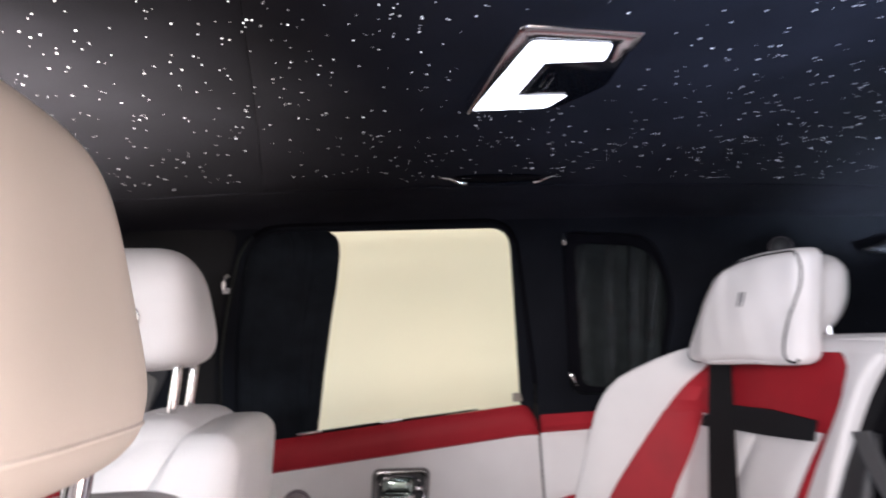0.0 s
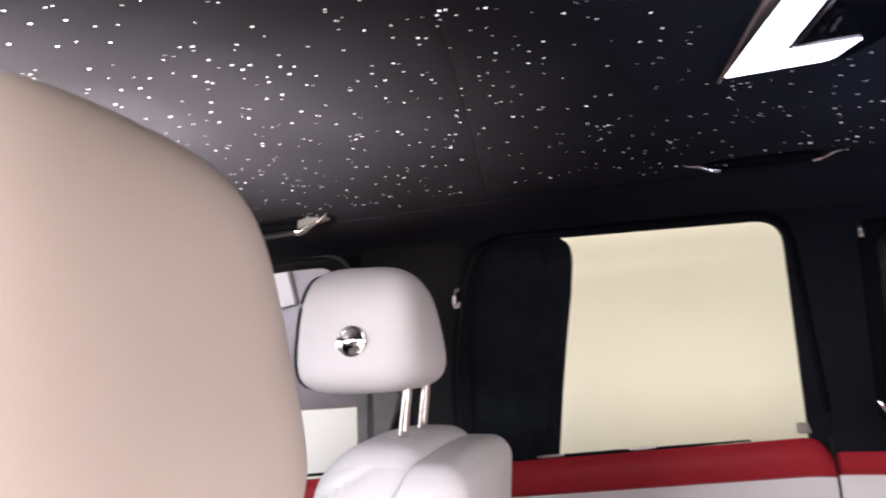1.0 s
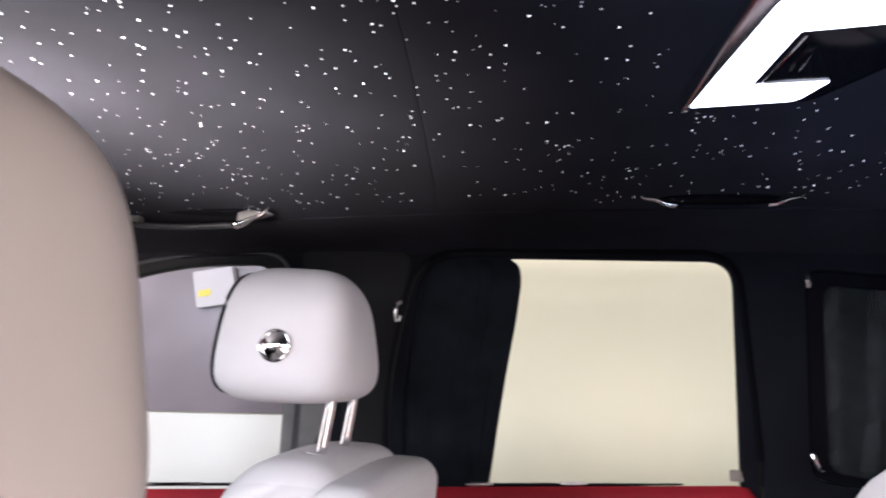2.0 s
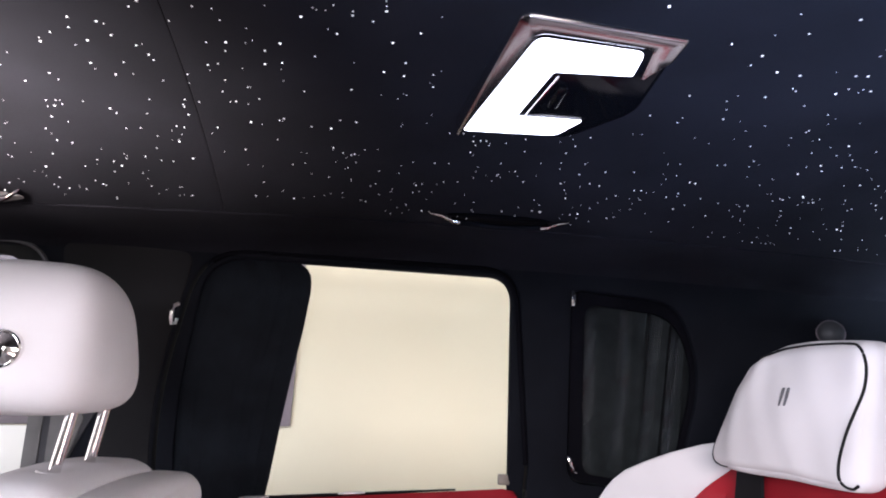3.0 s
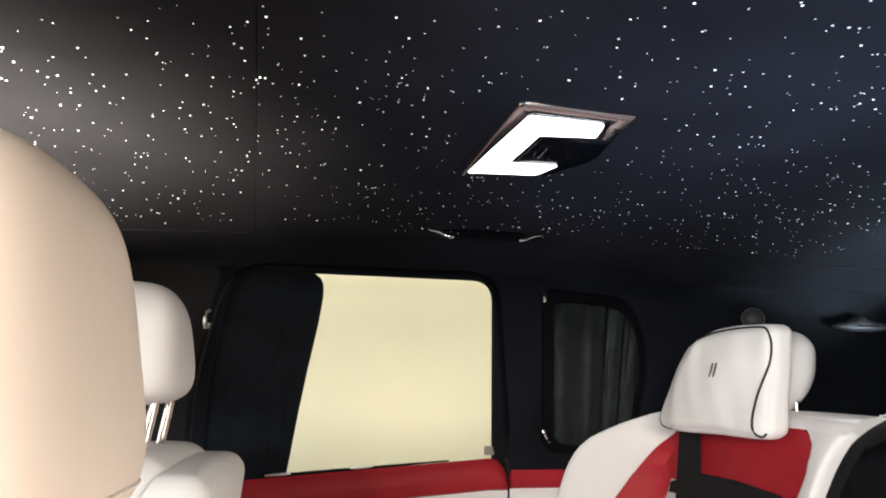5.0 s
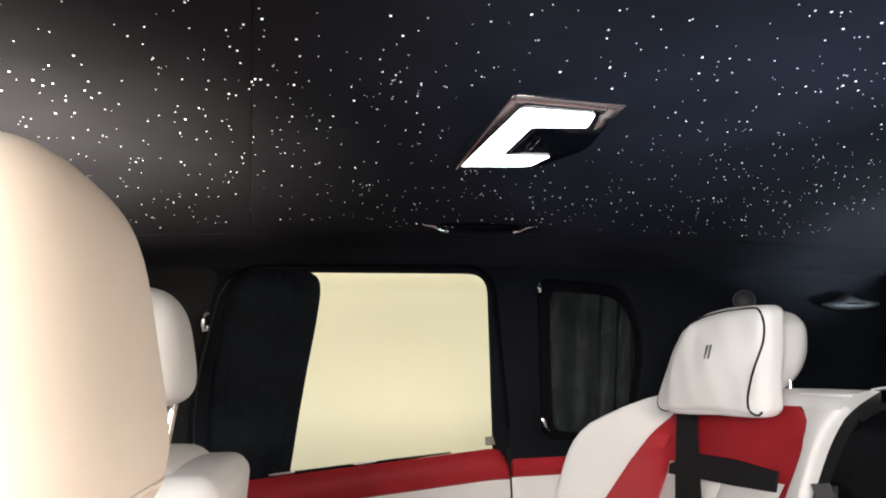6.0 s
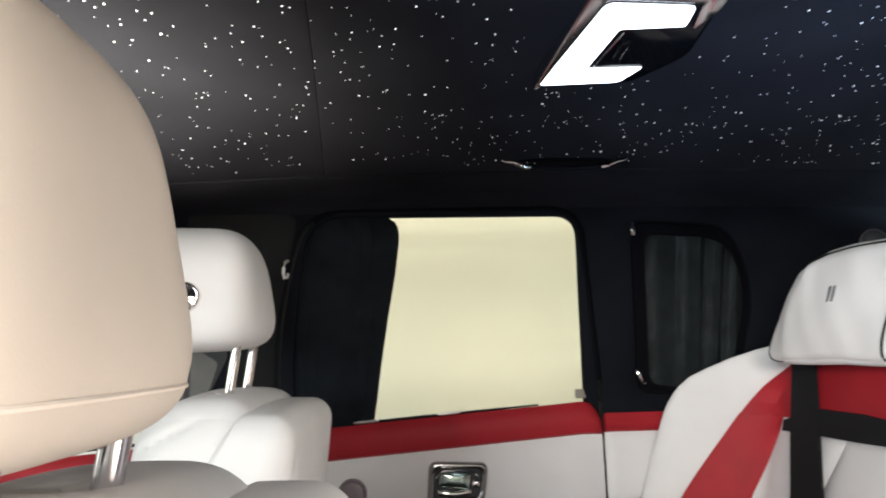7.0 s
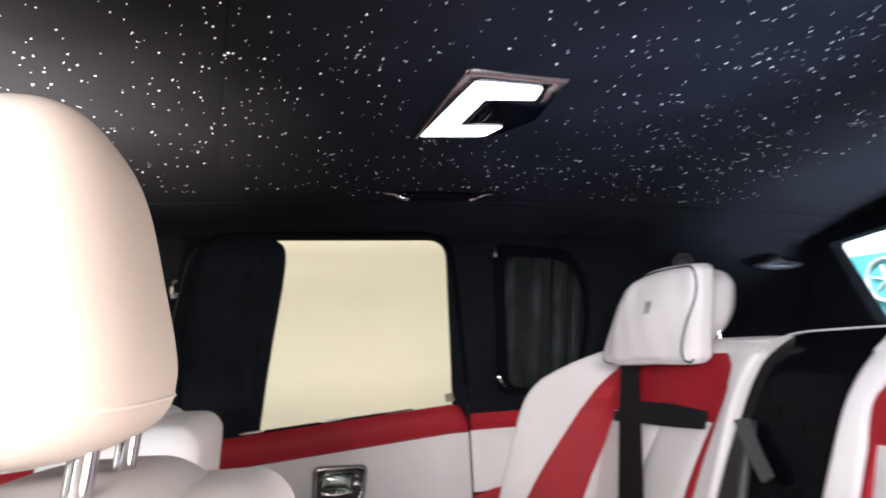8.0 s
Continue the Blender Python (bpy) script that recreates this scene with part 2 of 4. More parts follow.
def tube(pts, r, closed=False, sides=10, bm=None, flat=1.0):
    """A round tube along points; flat squeezes it."""
    bm = bm or bmesh.new()
    pts = [Vector(p) for p in pts]
    n, rings = len(pts), []
    for i, p in enumerate(pts):
        a = pts[i - 1] if (i or closed) else p
        b = pts[(i + 1) % n] if (i < n - 1 or closed) else p
        t = (b - a).normalized()
        s = t.cross(Vector((0, 0, 1)) if abs(t.z) < 0.9 else Vector((0, 1, 0))).normalized()
        w = s.cross(t)
        rr = r(i / (n - 1)) if callable(r) else r
        rings.append([bm.verts.new(p + s * (rr * math.cos(q)) + w * (rr * flat * math.sin(q))) for q in [2 * math.pi * k / sides for k in range(sides)]])
    for i in range(n if closed else n - 1):
        a, b = rings[i], rings[(i + 1) % n]
        for k in range(sides):
            bm.faces.new((a[k], a[(k + 1) % sides], b[(k + 1) % sides], b[k]))
    if not closed:
        bm.faces.new(rings[0][::-1])
        bm.faces.new(rings[-1])
    return bm


def lathe(c, axis, profile, sides=28):
    """A turned thing round axis through c; profile: (radius, height along axis)."""
    bm = bmesh.new()
    q = Vector(axis).to_track_quat("Z", "Y")
    rings = []
    for r, h in profile:
        rings.append([bm.verts.new(Vector(c) + q @ Vector((r * math.cos(a), r * math.sin(a), h))) for a in [2 * math.pi * k / sides for k in range(sides)]])
    for a, b in zip(rings, rings[1:]):
        for k in range(sides):
            bm.faces.new((a[k], a[(k + 1) % sides], b[(k + 1) % sides], b[k]))
    bm.faces.new(rings[0][::-1])
    bm.faces.new(rings[-1])
    return bm


def sheet(fn, nu, nv, back):
    """A padded patch: fn(u, v) in space for u, v in 0..1, with a skirt drawn back by the vector back."""
    bm = bmesh.new()
    g = [[bm.verts.new(fn(i / nu, j / nv)) for j in range(nv + 1)] for i in range(nu + 1)]
    for i in range(nu):
        for j in range(nv):
            bm.faces.new((g[i][j], g[i + 1][j], g[i + 1][j + 1], g[i][j + 1]))
    rim = [e for e in bm.edges if e.is_boundary]
    geo = bmesh.ops.extrude_edge_only(bm, edges=rim)
    for v in geo["geom"]:
        if isinstance(v, bmesh.types.BMVert):
            v.co += Vector(back)
    return bm


def lerp(table, x):
    """Straight lines through (x, value) pairs, x rising."""
    if x <= table[0][0]:
        return table[0][1]
    for (a, p), (b, q) in zip(table, table[1:]):
        if x <= b:
            return p + (q - p) * (x - a) / (b - a)
    return table[-1][1]


def smooth(t):
    t = max(0.0, min(1.0, t))
    return t * t * (3 - 2 * t)


# ---- the car's shell: x runs to the rear, y to the far side; the middle line lies at MID ----
MID, BELT, SILL = -0.065, 0.72, 1.15
LEANIN = 0.3415


def side(x, z, w=0.0):
    """The far side's lining: leans in above the sill."""
    return Vector((x, BELT - max(0.0, z - SILL) * LEANIN + w, z))


def near_side(x, z, w=0.0):
    p = side(x, z, w)
    return Vector((x, 2 * MID - p.y, z))


def belt(x):
    """Height of the window sill along the car."""
    return SILL + (x - 0.30) * 0.075 if x < 0.30 else SILL


def roof(x, y):
    return 1.684 - 0.17 * (y - MID) ** 2 - 0.020 * ((x - 0.2) / 0.9) ** 2


# roof lining, in two panels with a seam between them, one mesh
ROOF_Y0, ROOF_Y1, SEAM = 2 * MID - 0.43, 0.43, -0.222
bm = bmesh.new()
for s0, s1 in ((0, 1), (1, 2)):
    nx, ny = 24, 24
    low = []
    for i in range(nx + 1):
        k, row = 0.5 - 0.5 * math.cos(math.pi * i / nx), []
        for j in range(ny + 1):
            y = ROOF_Y0 + (ROOF_Y1 - ROOF_Y0) * j / ny
            cut = SEAM - 0.117 * y
            a, b = (-1.55, cut - 0.0005) if s0 == 0 else (cut + 0.0005, 1.47)
            x = a + (b - a) * k
            row.append(bm.verts.new((x, y, roof(x, y) + (0.0008 if i in (0, nx) else 0))))
        low.append(row)
    for i in range(nx):
        for j in range(ny):
            bm.faces.new((low[i][j], low[i][j + 1], low[i + 1][j + 1], low[i + 1][j]))
geo = bmesh.ops.extrude_face_region(bm, geom=list(bm.faces))
for v in geo["geom"]:
    if isinstance(v, bmesh.types.BMVert):
        v.co.z += 0.02
tagged(part("ceiling", bm, BLACK), "black suede roof lining with a cross seam", "roof lining", "", "structure")
bm = rbox((-0.05, MID, 1.777), (1.55, 0.62, 0.065), 0.05, cuts=7)
tagged(part("roof_panel", bm, TRIM), "dark outer roof panel above the lining", "roof", "", "structure")

# side rails between the roof lining and the windows
for name, sgn in (("trim_rail_far", 1), ("trim_rail_near", -1)):
    bm = bmesh.new()
    prof = [(0.424, 1.652), (0.430, 1.640), (0.455, 1.634), (0.50, 1.627), (0.54, 1.615), (0.563, 1.600), (0.572, 1.590), (0.60, 1.590), (0.62, 1.66), (0.46, 1.70)]
    rows = []
    for i in range(25):
        x = -1.55 + 3.02 * i / 24
        drop = -0.020 * ((x - 0.2) / 0.9) ** 2
        rows.append([bm.verts.new((x, y if sgn > 0 else 2 * MID - y, z + drop * (1 if z > 1.6 else 0.5))) for y, z in prof])
    for a, b in zip(rows, rows[1:]):
        for k in range(len(prof)):
            bm.faces.new((a[k], a[(k + 1) % len(prof)], b[(k + 1) % len(prof)], b[k]))
    bm.faces.new(rows[0])
    bm.faces.new(rows[-1][::-1])
    tagged(part(name, bm, BLACK), "black suede side rail under the roof", "side rail", "", "structure")
bm = bmesh.new()
tube([(-0.215, 0.4555, 1.6325), (-0.216, 0.50, 1.6262), (-0.217, 0.54, 1.614), (-0.218, 0.561, 1.600)], 0.0016, bm=bm, sides=6)
tagged(part("trim_seam", bm, RUBBER), "thin seam in the black side rail", "seam", "", "structure")

# far side lining with its three openings
APERTURE = rpoly([(-0.425, 1.00), (0.352, 1.00), (0.352, 1.20), (0.292, 1.598), (-0.34, 1.602), (-0.425, 1.30)], [0, 0, 0, 0.075, 0.10, 0.2], 8)
FRONT_WIN = rpoly([(-0.612, 1.03), (-0.628, 1.588), (-0.90, 1.585), (-1.16, 1.528), (-1.40, 1.36), (-1.42, 1.03)], [0, 0.07, 0.2, 0.25, 0.1, 0], 8)
QUARTER = rpoly([(0.440, 1.165), (0.408, 1.565), (0.645, 1.548), (0.715, 1.40), (0.69, 1.19), (0.60, 1.155)], [0.04, 0.03, 0.06, 0.1, 0.06, 0.06], 8)
bm = plate([(-1.55, 0.985), (1.47, 0.985), (1.47, 1.604), (-1.55, 1.604)], [APERTURE, FRONT_WIN, QUARTER], side, 0.035, 0.004, [SILL])
tagged(part("wall_far", bm, TRIM), "black lining of the pillars on the far side", "pillar lining", "", "structure")
bm = plate([(-1.55, 0.50), (1.47, 0.50), (1.47, 0.98), (-1.55, 0.98)], [], lambda x, z, w: (x, 0.775 + w, z), 0.06)
tagged(part("wall_far_lower", bm, TRIM), "dark lower body side behind the doors", "body side", "", "structure")
# near side: the rear door stands open
bm = plate([(-1.55, 1.06), (-0.45, 1.06), (-0.45, 0.50), (-1.55, 0.50)], [], near_side, 0.06)
tagged(part("wall_near_lower", bm, TRIM), "dark closed front door on the near side", "body side", "", "structure")
bm = plate([(-1.55, 1.064), (-0.45, 1.064), (-0.45, 1.57), (0.47, 1.57), (0.47, 0.50), (1.47, 0.50), (1.47, 1.604), (-1.55, 1.604)],
           [rpoly([(-0.66, 1.08), (-0.64, 1.55), (-1.10, 1.53), (-1.38, 1.36), (-1.40, 1.08)], 0.05)], near_side, 0.035)
# unseen pane added to cut the light on the far front seat
bm_pane = plate(rpoly([(-0.66, 1.08), (-0.64, 1.55), (-1.10, 1.53), (-1.38, 1.36), (-1.40, 1.08)], 0.05), [], lambda x, z, w: near_side(x, z, w + 0.016), 0.004)
tagged(part("wall_near", bm, TRIM), "black lining with an open doorway on the near side", "pillar lining", "", "structure")
tagged(part("dimming_glass_near", bm_pane, TINTED, None, smooth=False), "unseen front side glass, tinted to dim the light", "window pane", "", "structure")
# tailgate, firewall, floor
REAR_WIN = rpoly([(0.545, 1.548), (0.442, 1.336), (0.42, 1.29), (2 * MID - 0.38, 1.29), (2 * MID - 0.403, 1.346), (2 * MID - 0.506, 1.541), (2 * MID - 0.361, 1.563), (MID, 1.575), (0.361, 1.563)],
                 [0.02, 0.1, 0.05, 0.05, 0.1, 0.02, 0.1, 0.1, 0.1])
bm = plate([(0.80, 0.50), (0.80, 1.10), (0.62, 1.72), (2 * MID - 0.62, 1.72), (2 * MID - 0.80, 1.10), (2 * MID - 0.80, 0.50)], [REAR_WIN], lambda y, z, w: (1.45 + w, y, z), 0.05, 0.004)
tagged(part("wall_rear", bm, TRIM), "black tailgate lining round the rear window", "tailgate lining", "", "structure")
bm = plate([(0.80, 0.50), (0.80, 1.10), (0.62, 1.72), (2 * MID - 0.62, 1.72), (2 * MID - 0.80, 1.10), (2 * MID - 0.80, 0.50)],
           [rpoly([(0.62, 1.12), (0.50, 1.56), (2 * MID - 0.50, 1.56), (2 * MID - 0.62, 1.12)], 0.05)], lambda y, z, w: (-1.60 + (z - 1.6) * 0.0 - w, y, z), 0.05)
tagged(part("wall_front", bm, TRIM), "dark front bulkhead round the windscreen", "bulkhead", "", "structure")
bm = rbox((-0.06, MID, 0.47), (1.55, 0.88, 0.03), 0.01, cuts=2)
tagged(part("floor", bm, CARPET), "black carpeted cabin floor", "floor", "", "structure")
bm = rbox((1.16, MID, 1.17), (0.29, 0.69, 0.03), 0.02, cuts=4)
tagged(part("trim_parcel_shelf", bm, CARPET), "black carpeted shelf behind the rear seats", "parcel shelf", "", "structure")


def pane(name, loop, place, material, label):
    bm = plate(loop, [], place, 0.004, 0, [SILL])
    ob = tagged(part(name, bm, material, None, smooth=False), label, "window pane", "", "structure")
    ob.visible_shadow = False
    return ob


pane("window_front_far", FRONT_WIN, lambda x, z, w: side(x, z, w + 0.016), GLASS, "clear front side window glass")
pane("window_quarter_far", QUARTER, lambda x, z, w: side(x, z, w + 0.028), SMOKED, "dark quarter window glass behind a curtain")
pane("window_rear", REAR_WIN, lambda y, z, w: (1.47 + w, y, z), GLASS, "rear window glass in the tailgate")


# ---- far rear door ----
door = thing("door_rear", (-0.03, 0.74, 0.50), "closed rear door with red and white leather and dark window frame", "car door", "", "structure")
GLASS_EDGE = rpoly([(-0.385, 1.06), (0.320, 1.06), (0.313, 1.15), (0.281, 1.578), (-0.33, 1.582), (-0.385, 1.28)], [0, 0, 0, 0.05, 0.08, 0.18], 8)
ring = rpoly([(-0.419, 1.02), (0.346, 1.02), (0.346, 1.20), (0.287, 1.593), (-0.337, 1.597), (-0.419, 1.30)], [0, 0, 0, 0.072, 0.098, 0.2], 8)
part("window_frame", plate(ring, [GLASS_EDGE], lambda x, z, w: side(x, z, w + 0.0025), 0.018, 0.004, [SILL]), TRIM, door, "matt black window frame")
bead = [side(p[0], p[1], 0.001) for p in ring if p[1] > 1.1 and p[0] > -0.32]
part("seal", tube(bead, 0.0055, sides=8), SEAL, door, "rounded black rubber door seal")
g = part("pane", plate(GLASS_EDGE, [], lambda x, z, w: side(x, z, w + 0.018), 0.003, 0, [SILL]), GLASS, door, "clear door glass", smooth=False)
g.visible_shadow = False
tagc = bmesh.new()
rbox((0.303, 0.722, 1.166), (0.013, 0.004, 0.011), 0.003, cuts=3, bm=tagc)
part("curtain_stop", tagc, TAUPE, door, "small grey curtain stop at the glass corner")


def roll(x0, x1, ztop, height, bulge, n=26, r_end=0.02, droop=lambda x: 0.0):
    """A padded leather roll along the sill: its top follows ztop(x)."""
    bm = bmesh.new()
    rows = []
    for i in range(n + 1):
        u = i / n
        x = x0 + (x1 - x0) * (0.5 - 0.5 * math.cos(math.pi * u))
        e = min(1.0, min(x - x0, x1 - x) / r_end)
        k = math.sqrt(max(0.0, 1 - (1 - e) ** 2))
        zt = ztop(x) - 0.014 * (1 - k) - droop(x)
        zb = ztop(x) - height
        prof = [(0.045, zt - 0.010), (0.012, zt - 0.002), (-0.004, zt), (-bulge * 0.62, zt - 0.008), (-bulge, zt - 0.026), (-bulge * 1.05, zb + (zt - zb) * 0.4), (-bulge * 0.72, zb + 0.006), (0.0, zb), (0.045, zb)]
        rows.append([bm.verts.new((x, BELT - 0.004 + (w if w > 0 else w * (0.35 + 0.65 * k)), z)) for w, z in prof])
    for a, b in zip(rows, rows[1:]):
        for k in range(len(a)):
            bm.faces.new((a[k], a[(k + 1) % len(a)], b[(k + 1) % len(a)], b[k]))
    bm.faces.new(rows[0])
    bm.faces.new(rows[-1][::-1])
    return bm


part("sill_roll", roll(-0.47, 0.3485, lambda x: belt(x) - 0.002, 0.077, 0.020, r_end=0.006, droop=lambda x: 0.045 * smooth((x - 0.305) / 0.050) ** 2), RED, door, "padded red leather sill")


def skin(x0, x1, ztop, z0, y0, bulge, nx=24, nz=12):
    """A softly bulging leather panel on the side, facing the cabin."""
    def fn(u, v):
        x = x0 + (x1 - x0) * u
        z = z0 + (ztop(x) - z0) * v
        k = (1 - (2 * u - 1) ** 24) * (1 - (2 * v - 1) ** 24)
        return Vector((x, y0 - bulge * k, z))
    return sheet(fn, nx, nz, (0, 0.03, 0))


part("panel", skin(-0.47, 0.3485, lambda x: belt(x) - 0.076, 0.56, 0.716, 0.012), WHITE, door, "white leather door panel")
part("lower_panel", skin(-0.47, 0.30, lambda x: 0.80 + 0.03 * math.sin((x + 0.4) * 3), 0.52, 0.706, 0.012), RED, door, "red leather lower door panel")
bez = part("handle_bezel", plate(rpoly([(-0.074, 0.925), (0.060, 0.930), (0.071, 1.016), (-0.068, 1.021)], 0.020), [rpoly([(-0.058, 0.937), (0.046, 0.941), (0.056, 1.003), (-0.052, 1.007)], 0.016)],
                                 lambda x, z, w: (x, 0.692 + w - 0.05 * abs(z - 0.972) * (w < 0.01), z), 0.02, 0.007), DARKCH, door, "rounded dark chrome door handle surround")
part("handle_cup", plate(rpoly([(-0.062, 0.933), (0.050, 0.937), (0.060, 1.007), (-0.056, 1.011)], 0.014), [], lambda x, z, w: (x, 0.7005 + w, z), 0.004), DULL, bez, "dark recess behind the handle")
part("lever", rbox((-0.010, 0.696, 0.980), (0.038, 0.006, 0.019), 0.007, cuts=7, puff=(0, 0.004, 0), fn=lambda u, p: Vector((p.x + 0.15 * p.z, p.y, p.z - 0.004 * u.x))), REFLECT_GREEN, bez, "chrome door lever coloured with a green reflection")
part("lever_edge", tube([(-0.050, 0.692, 0.986), (-0.038, 0.688, 1.000), (-0.004, 0.687, 1.002), (0.028, 0.688, 0.999), (0.044, 0.692, 0.988)], 0.0022, sides=8), CHROME, bez, "polished lever edge")
part("lock_tab", rbox((-0.010, 0.696, 0.949), (0.040, 0.006, 0.008), 0.006, cuts=6, puff=(0, 0.002, 0), fn=lambda u, p: Vector((p.x, p.y, p.z + 0.006 * u.x * u.x))), CHROME, bez, "chrome lock tab")
part("lock_knob", lathe((0.041, 0.699, 0.970), (0, -1, 0), [(0.010, 0), (0.010, 0.004), (0.007, 0.007), (0.001, 0.008)], 18), CHROME, bez)
spk = part("speaker_ring", lathe((-0.246, 0.706, 0.955), (0, -1, 0), [(0.034, 0), (0.034, 0.004), (0.031, 0.0065), (0.028, 0.006), (0.026, 0.003)]), MAUVE, door, "mauve-grey speaker ring")
part("grille", lathe((-0.246, 0.704, 0.955), (0, -1, 0), [(0.026, 0.0), (0.025, 0.005), (0.015, 0.008), (0.001, 0.009)]), MAUVE, spk, "mauve-grey speaker grille")
strip = bmesh.new()
tube([side(x, belt(x) - 0.0005, 0.004) for x in [-0.23 + 0.43 * k / 20 for k in range(21)]], lambda u: (0.0058 - 0.0036 * u) * (1 + 0.12 * math.sin(31 * u) * math.sin(13 * u)), bm=strip, sides=8, flat=0.9)
part("wiper_strip", strip, RUBBER, door, "black rubber strip along the glass")
for xa, xb in ((-0.245, -0.185), (-0.045, 0.010)):
    bm = tube([side(x, belt(x) + 0.003, -0.006) for x in (xa, (xa * 3 + xb) / 4, (xa + xb) / 2, (xa + xb * 3) / 4, xb)], lambda u: (0.0048 - 0.0030 * abs(2 * u - 1)) * (1 + 0.25 * math.sin(9 * u)), sides=10)
    part("sill_clip", bm, SATIN, door, "bright metal clip on the sill")

# ---- far front door and pillar ----
fdoor = thing("door_front", (-1.0, 0.74, 0.50), "closed front door with red sill and white leather panel", "car door", "", "structure")
part("sill_roll", roll(-1.54, -0.482, lambda x: belt(x) - 0.004, 0.077, 0.020), RED, fdoor, "padded red leather sill")
part("panel", skin(-1.54, -0.482, lambda x: belt(x) - 0.08, 0.56, 0.716, 0.012), WHITE, fdoor, "white leather door panel")
pt = part("pillar_trim", plate(rpoly([(-0.690, 1.035), (-0.645, 1.035), (-0.583, 1.185), (-0.532, 1.275), (-0.545, 1.335), (-0.646, 1.335)], [0, 0, 0.03, 0.01, 0.02, 0.008]), [], lambda x, z, w: side(x, z, w - 0.004), 0.006, 0.002, [SILL]), GREYP, fdoor, "dark grey trim at the foot of the pillar")
part("edge_strip", plate(rpoly([(-0.692, 1.035), (-0.664, 1.035), (-0.626, 1.30), (-0.650, 1.335)], 0.006), [], lambda x, z, w: side(x, z, w - 0.007), 0.004, 0.001, [SILL]), PILLAR, pt, "light grey strip along the window's rear edge")
part("belt_cover", plate(rpoly([(-0.640, 1.09), (-0.622, 1.10), (-0.552, 1.262), (-0.612, 1.30)], 0.012), [], lambda x, z, w: side(x, z, w - 0.009), 0.006, 0.002, [SILL]), PILLAR, pt, "light grey belt cover")
part("pillar_cover", plate(rpoly([(-0.535, 1.035), (-0.431, 1.035), (-0.431, 1.30), (-0.352, 1.586), (-0.46, 1.590), (-0.60, 1.590), (-0.60, 1.345), (-0.522, 1.29)], [0, 0, 0.2, 0.03, 0.04, 0.02, 0.01, 0.02]), [], lambda x, z, w: side(x, z, w - 0.004), 0.006, 0.002, [SILL]), CHARCOAL, fdoor, "dark grey leather cover of the pillar")
inner = rpoly([(-0.664, 1.03), (-0.668, 1.564), (-0.90, 1.560), (-1.15, 1.503), (-1.385, 1.35), (-1.40, 1.03)], [0, 0.06, 0.2, 0.25, 0.1, 0], 8)
part("window_frame", plate(FRONT_WIN, [inner], lambda x, z, w: side(x, z, w + 0.008), 0.02, 0.003, [SILL]), RUBBER, fdoor, "black rubber window channel")
# the lining's lit edge, put in as a paler grey tube
part("seal", tube([side(p[0], p[1], 0.0) for p in FRONT_WIN if p[1] > 1.1], 0.0045, sides=8), GREYL, fdoor, "grey tube for the lit lining edge round the window")
strip = bmesh.new()
tube([side(x, belt(x) + 0.004, 0.004) for x in [-1.40 + 0.72 * k / 20 for k in range(21)]], 0.0045, bm=strip, sides=8, flat=0.8)
part("wiper_strip", strip, RUBBER, fdoor, "black rubber strip along the glass")
part("sill_clip", tube([side(x, belt(x) + 0.006, -0.004) for x in (-1.10, -1.0, -0.86)], 0.004, sides=8), CHROME, fdoor, "bright metal clip on the sill")
# white and red body panels behind the rear door
quarter = thing("quarter_panel", (0.45, 0.74, 0.50), "red and white leather side panel beside the rear seat", "side panel", "", "structure")
part("sill_roll", roll(0.3545, 0.62, lambda x: 1.120 + 0.0 * x, 0.045, 0.014, r_end=0.006), RED, quarter, "red leather sill strip")
part("panel", skin(0.3545, 0.62, lambda x: 1.077, 0.915, 0.716, 0.008), WHITE, quarter, "white leather side panel")
part("lower_panel", skin(0.3545, 0.62, lambda x: 0.908 + 0.020 * smooth((x - 0.35) / 0.10), 0.56, 0.712, 0.010), RED, quarter, "red leather lower side panel")
bm = plate([(0.3490, 0.52), (0.3540, 0.52), (0.3540, 1.145), (0.3490, 1.145)], [], lambda x, z, w: (x, 0.719 + w, z), 0.03)
tagged(part("trim_door_gap", bm, RUBBER), "black gap behind the rear door", "door gap", "", "structure")


# ---- curtains ----
def curtain(name, left, right, z0, z1, pleats, depth, material, label, w=0.013, gather=0.0):
    """A hanging curtain; left(z) and right(z) are its edges."""
    def fn(u, v):
        z = z0 + (z1 - z0) * v
        x = left(z) + (right(z) - left(z)) * u
        ph = u ** (1 + gather) * pleats * 2 * math.pi
        d = depth * (math.sin(ph) * 0.7 + 0.3 * math.sin(ph * 2.3 + 1.0 + 2 * v)) * (0.6 + 0.4 * math.sin(u * 9 + v * 3)) * (1 - gather * (1 - u * u))
        return side(x, z, w + d)
    return solo(name, sheet(fn, int(pleats * 12), 44, (0, 0.003, 0)), material, label, "curtain")


curtain("window_curtain", lambda z: -0.392 + 0.06 * smooth((z - 1.30) / 0.28), lambda z: lerp([(1.10, -0.199), (1.126, -0.195), (1.25, -0.176), (1.364, -0.156), (1.46, -0.137), (1.53, -0.1268), (1.556, -0.1275), (1.567, -0.132), (1.575, -0.140), (1.582, -0.152)], z),
        1.085, 1.582, 7, 0.0022, CLOTH, "black cloth curtain half drawn across the rear door window")
curtain("quarter_curtain", lambda z: 0.405 - 0.02 * smooth((z - 1.16) / 0.4), lambda z: 0.735,
        1.145, 1.585, 5, 0.017, CLOTH2, "dark pleated curtain closed over the quarter window", 0.028, 0.75)
REVEAL = rpoly([(0.472, 1.185), (0.442, 1.537), (0.640, 1.522), (0.700, 1.40), (0.676, 1.205), (0.60, 1.170)], [0.03, 0.03, 0.06, 0.1, 0.06, 0.06], 8)
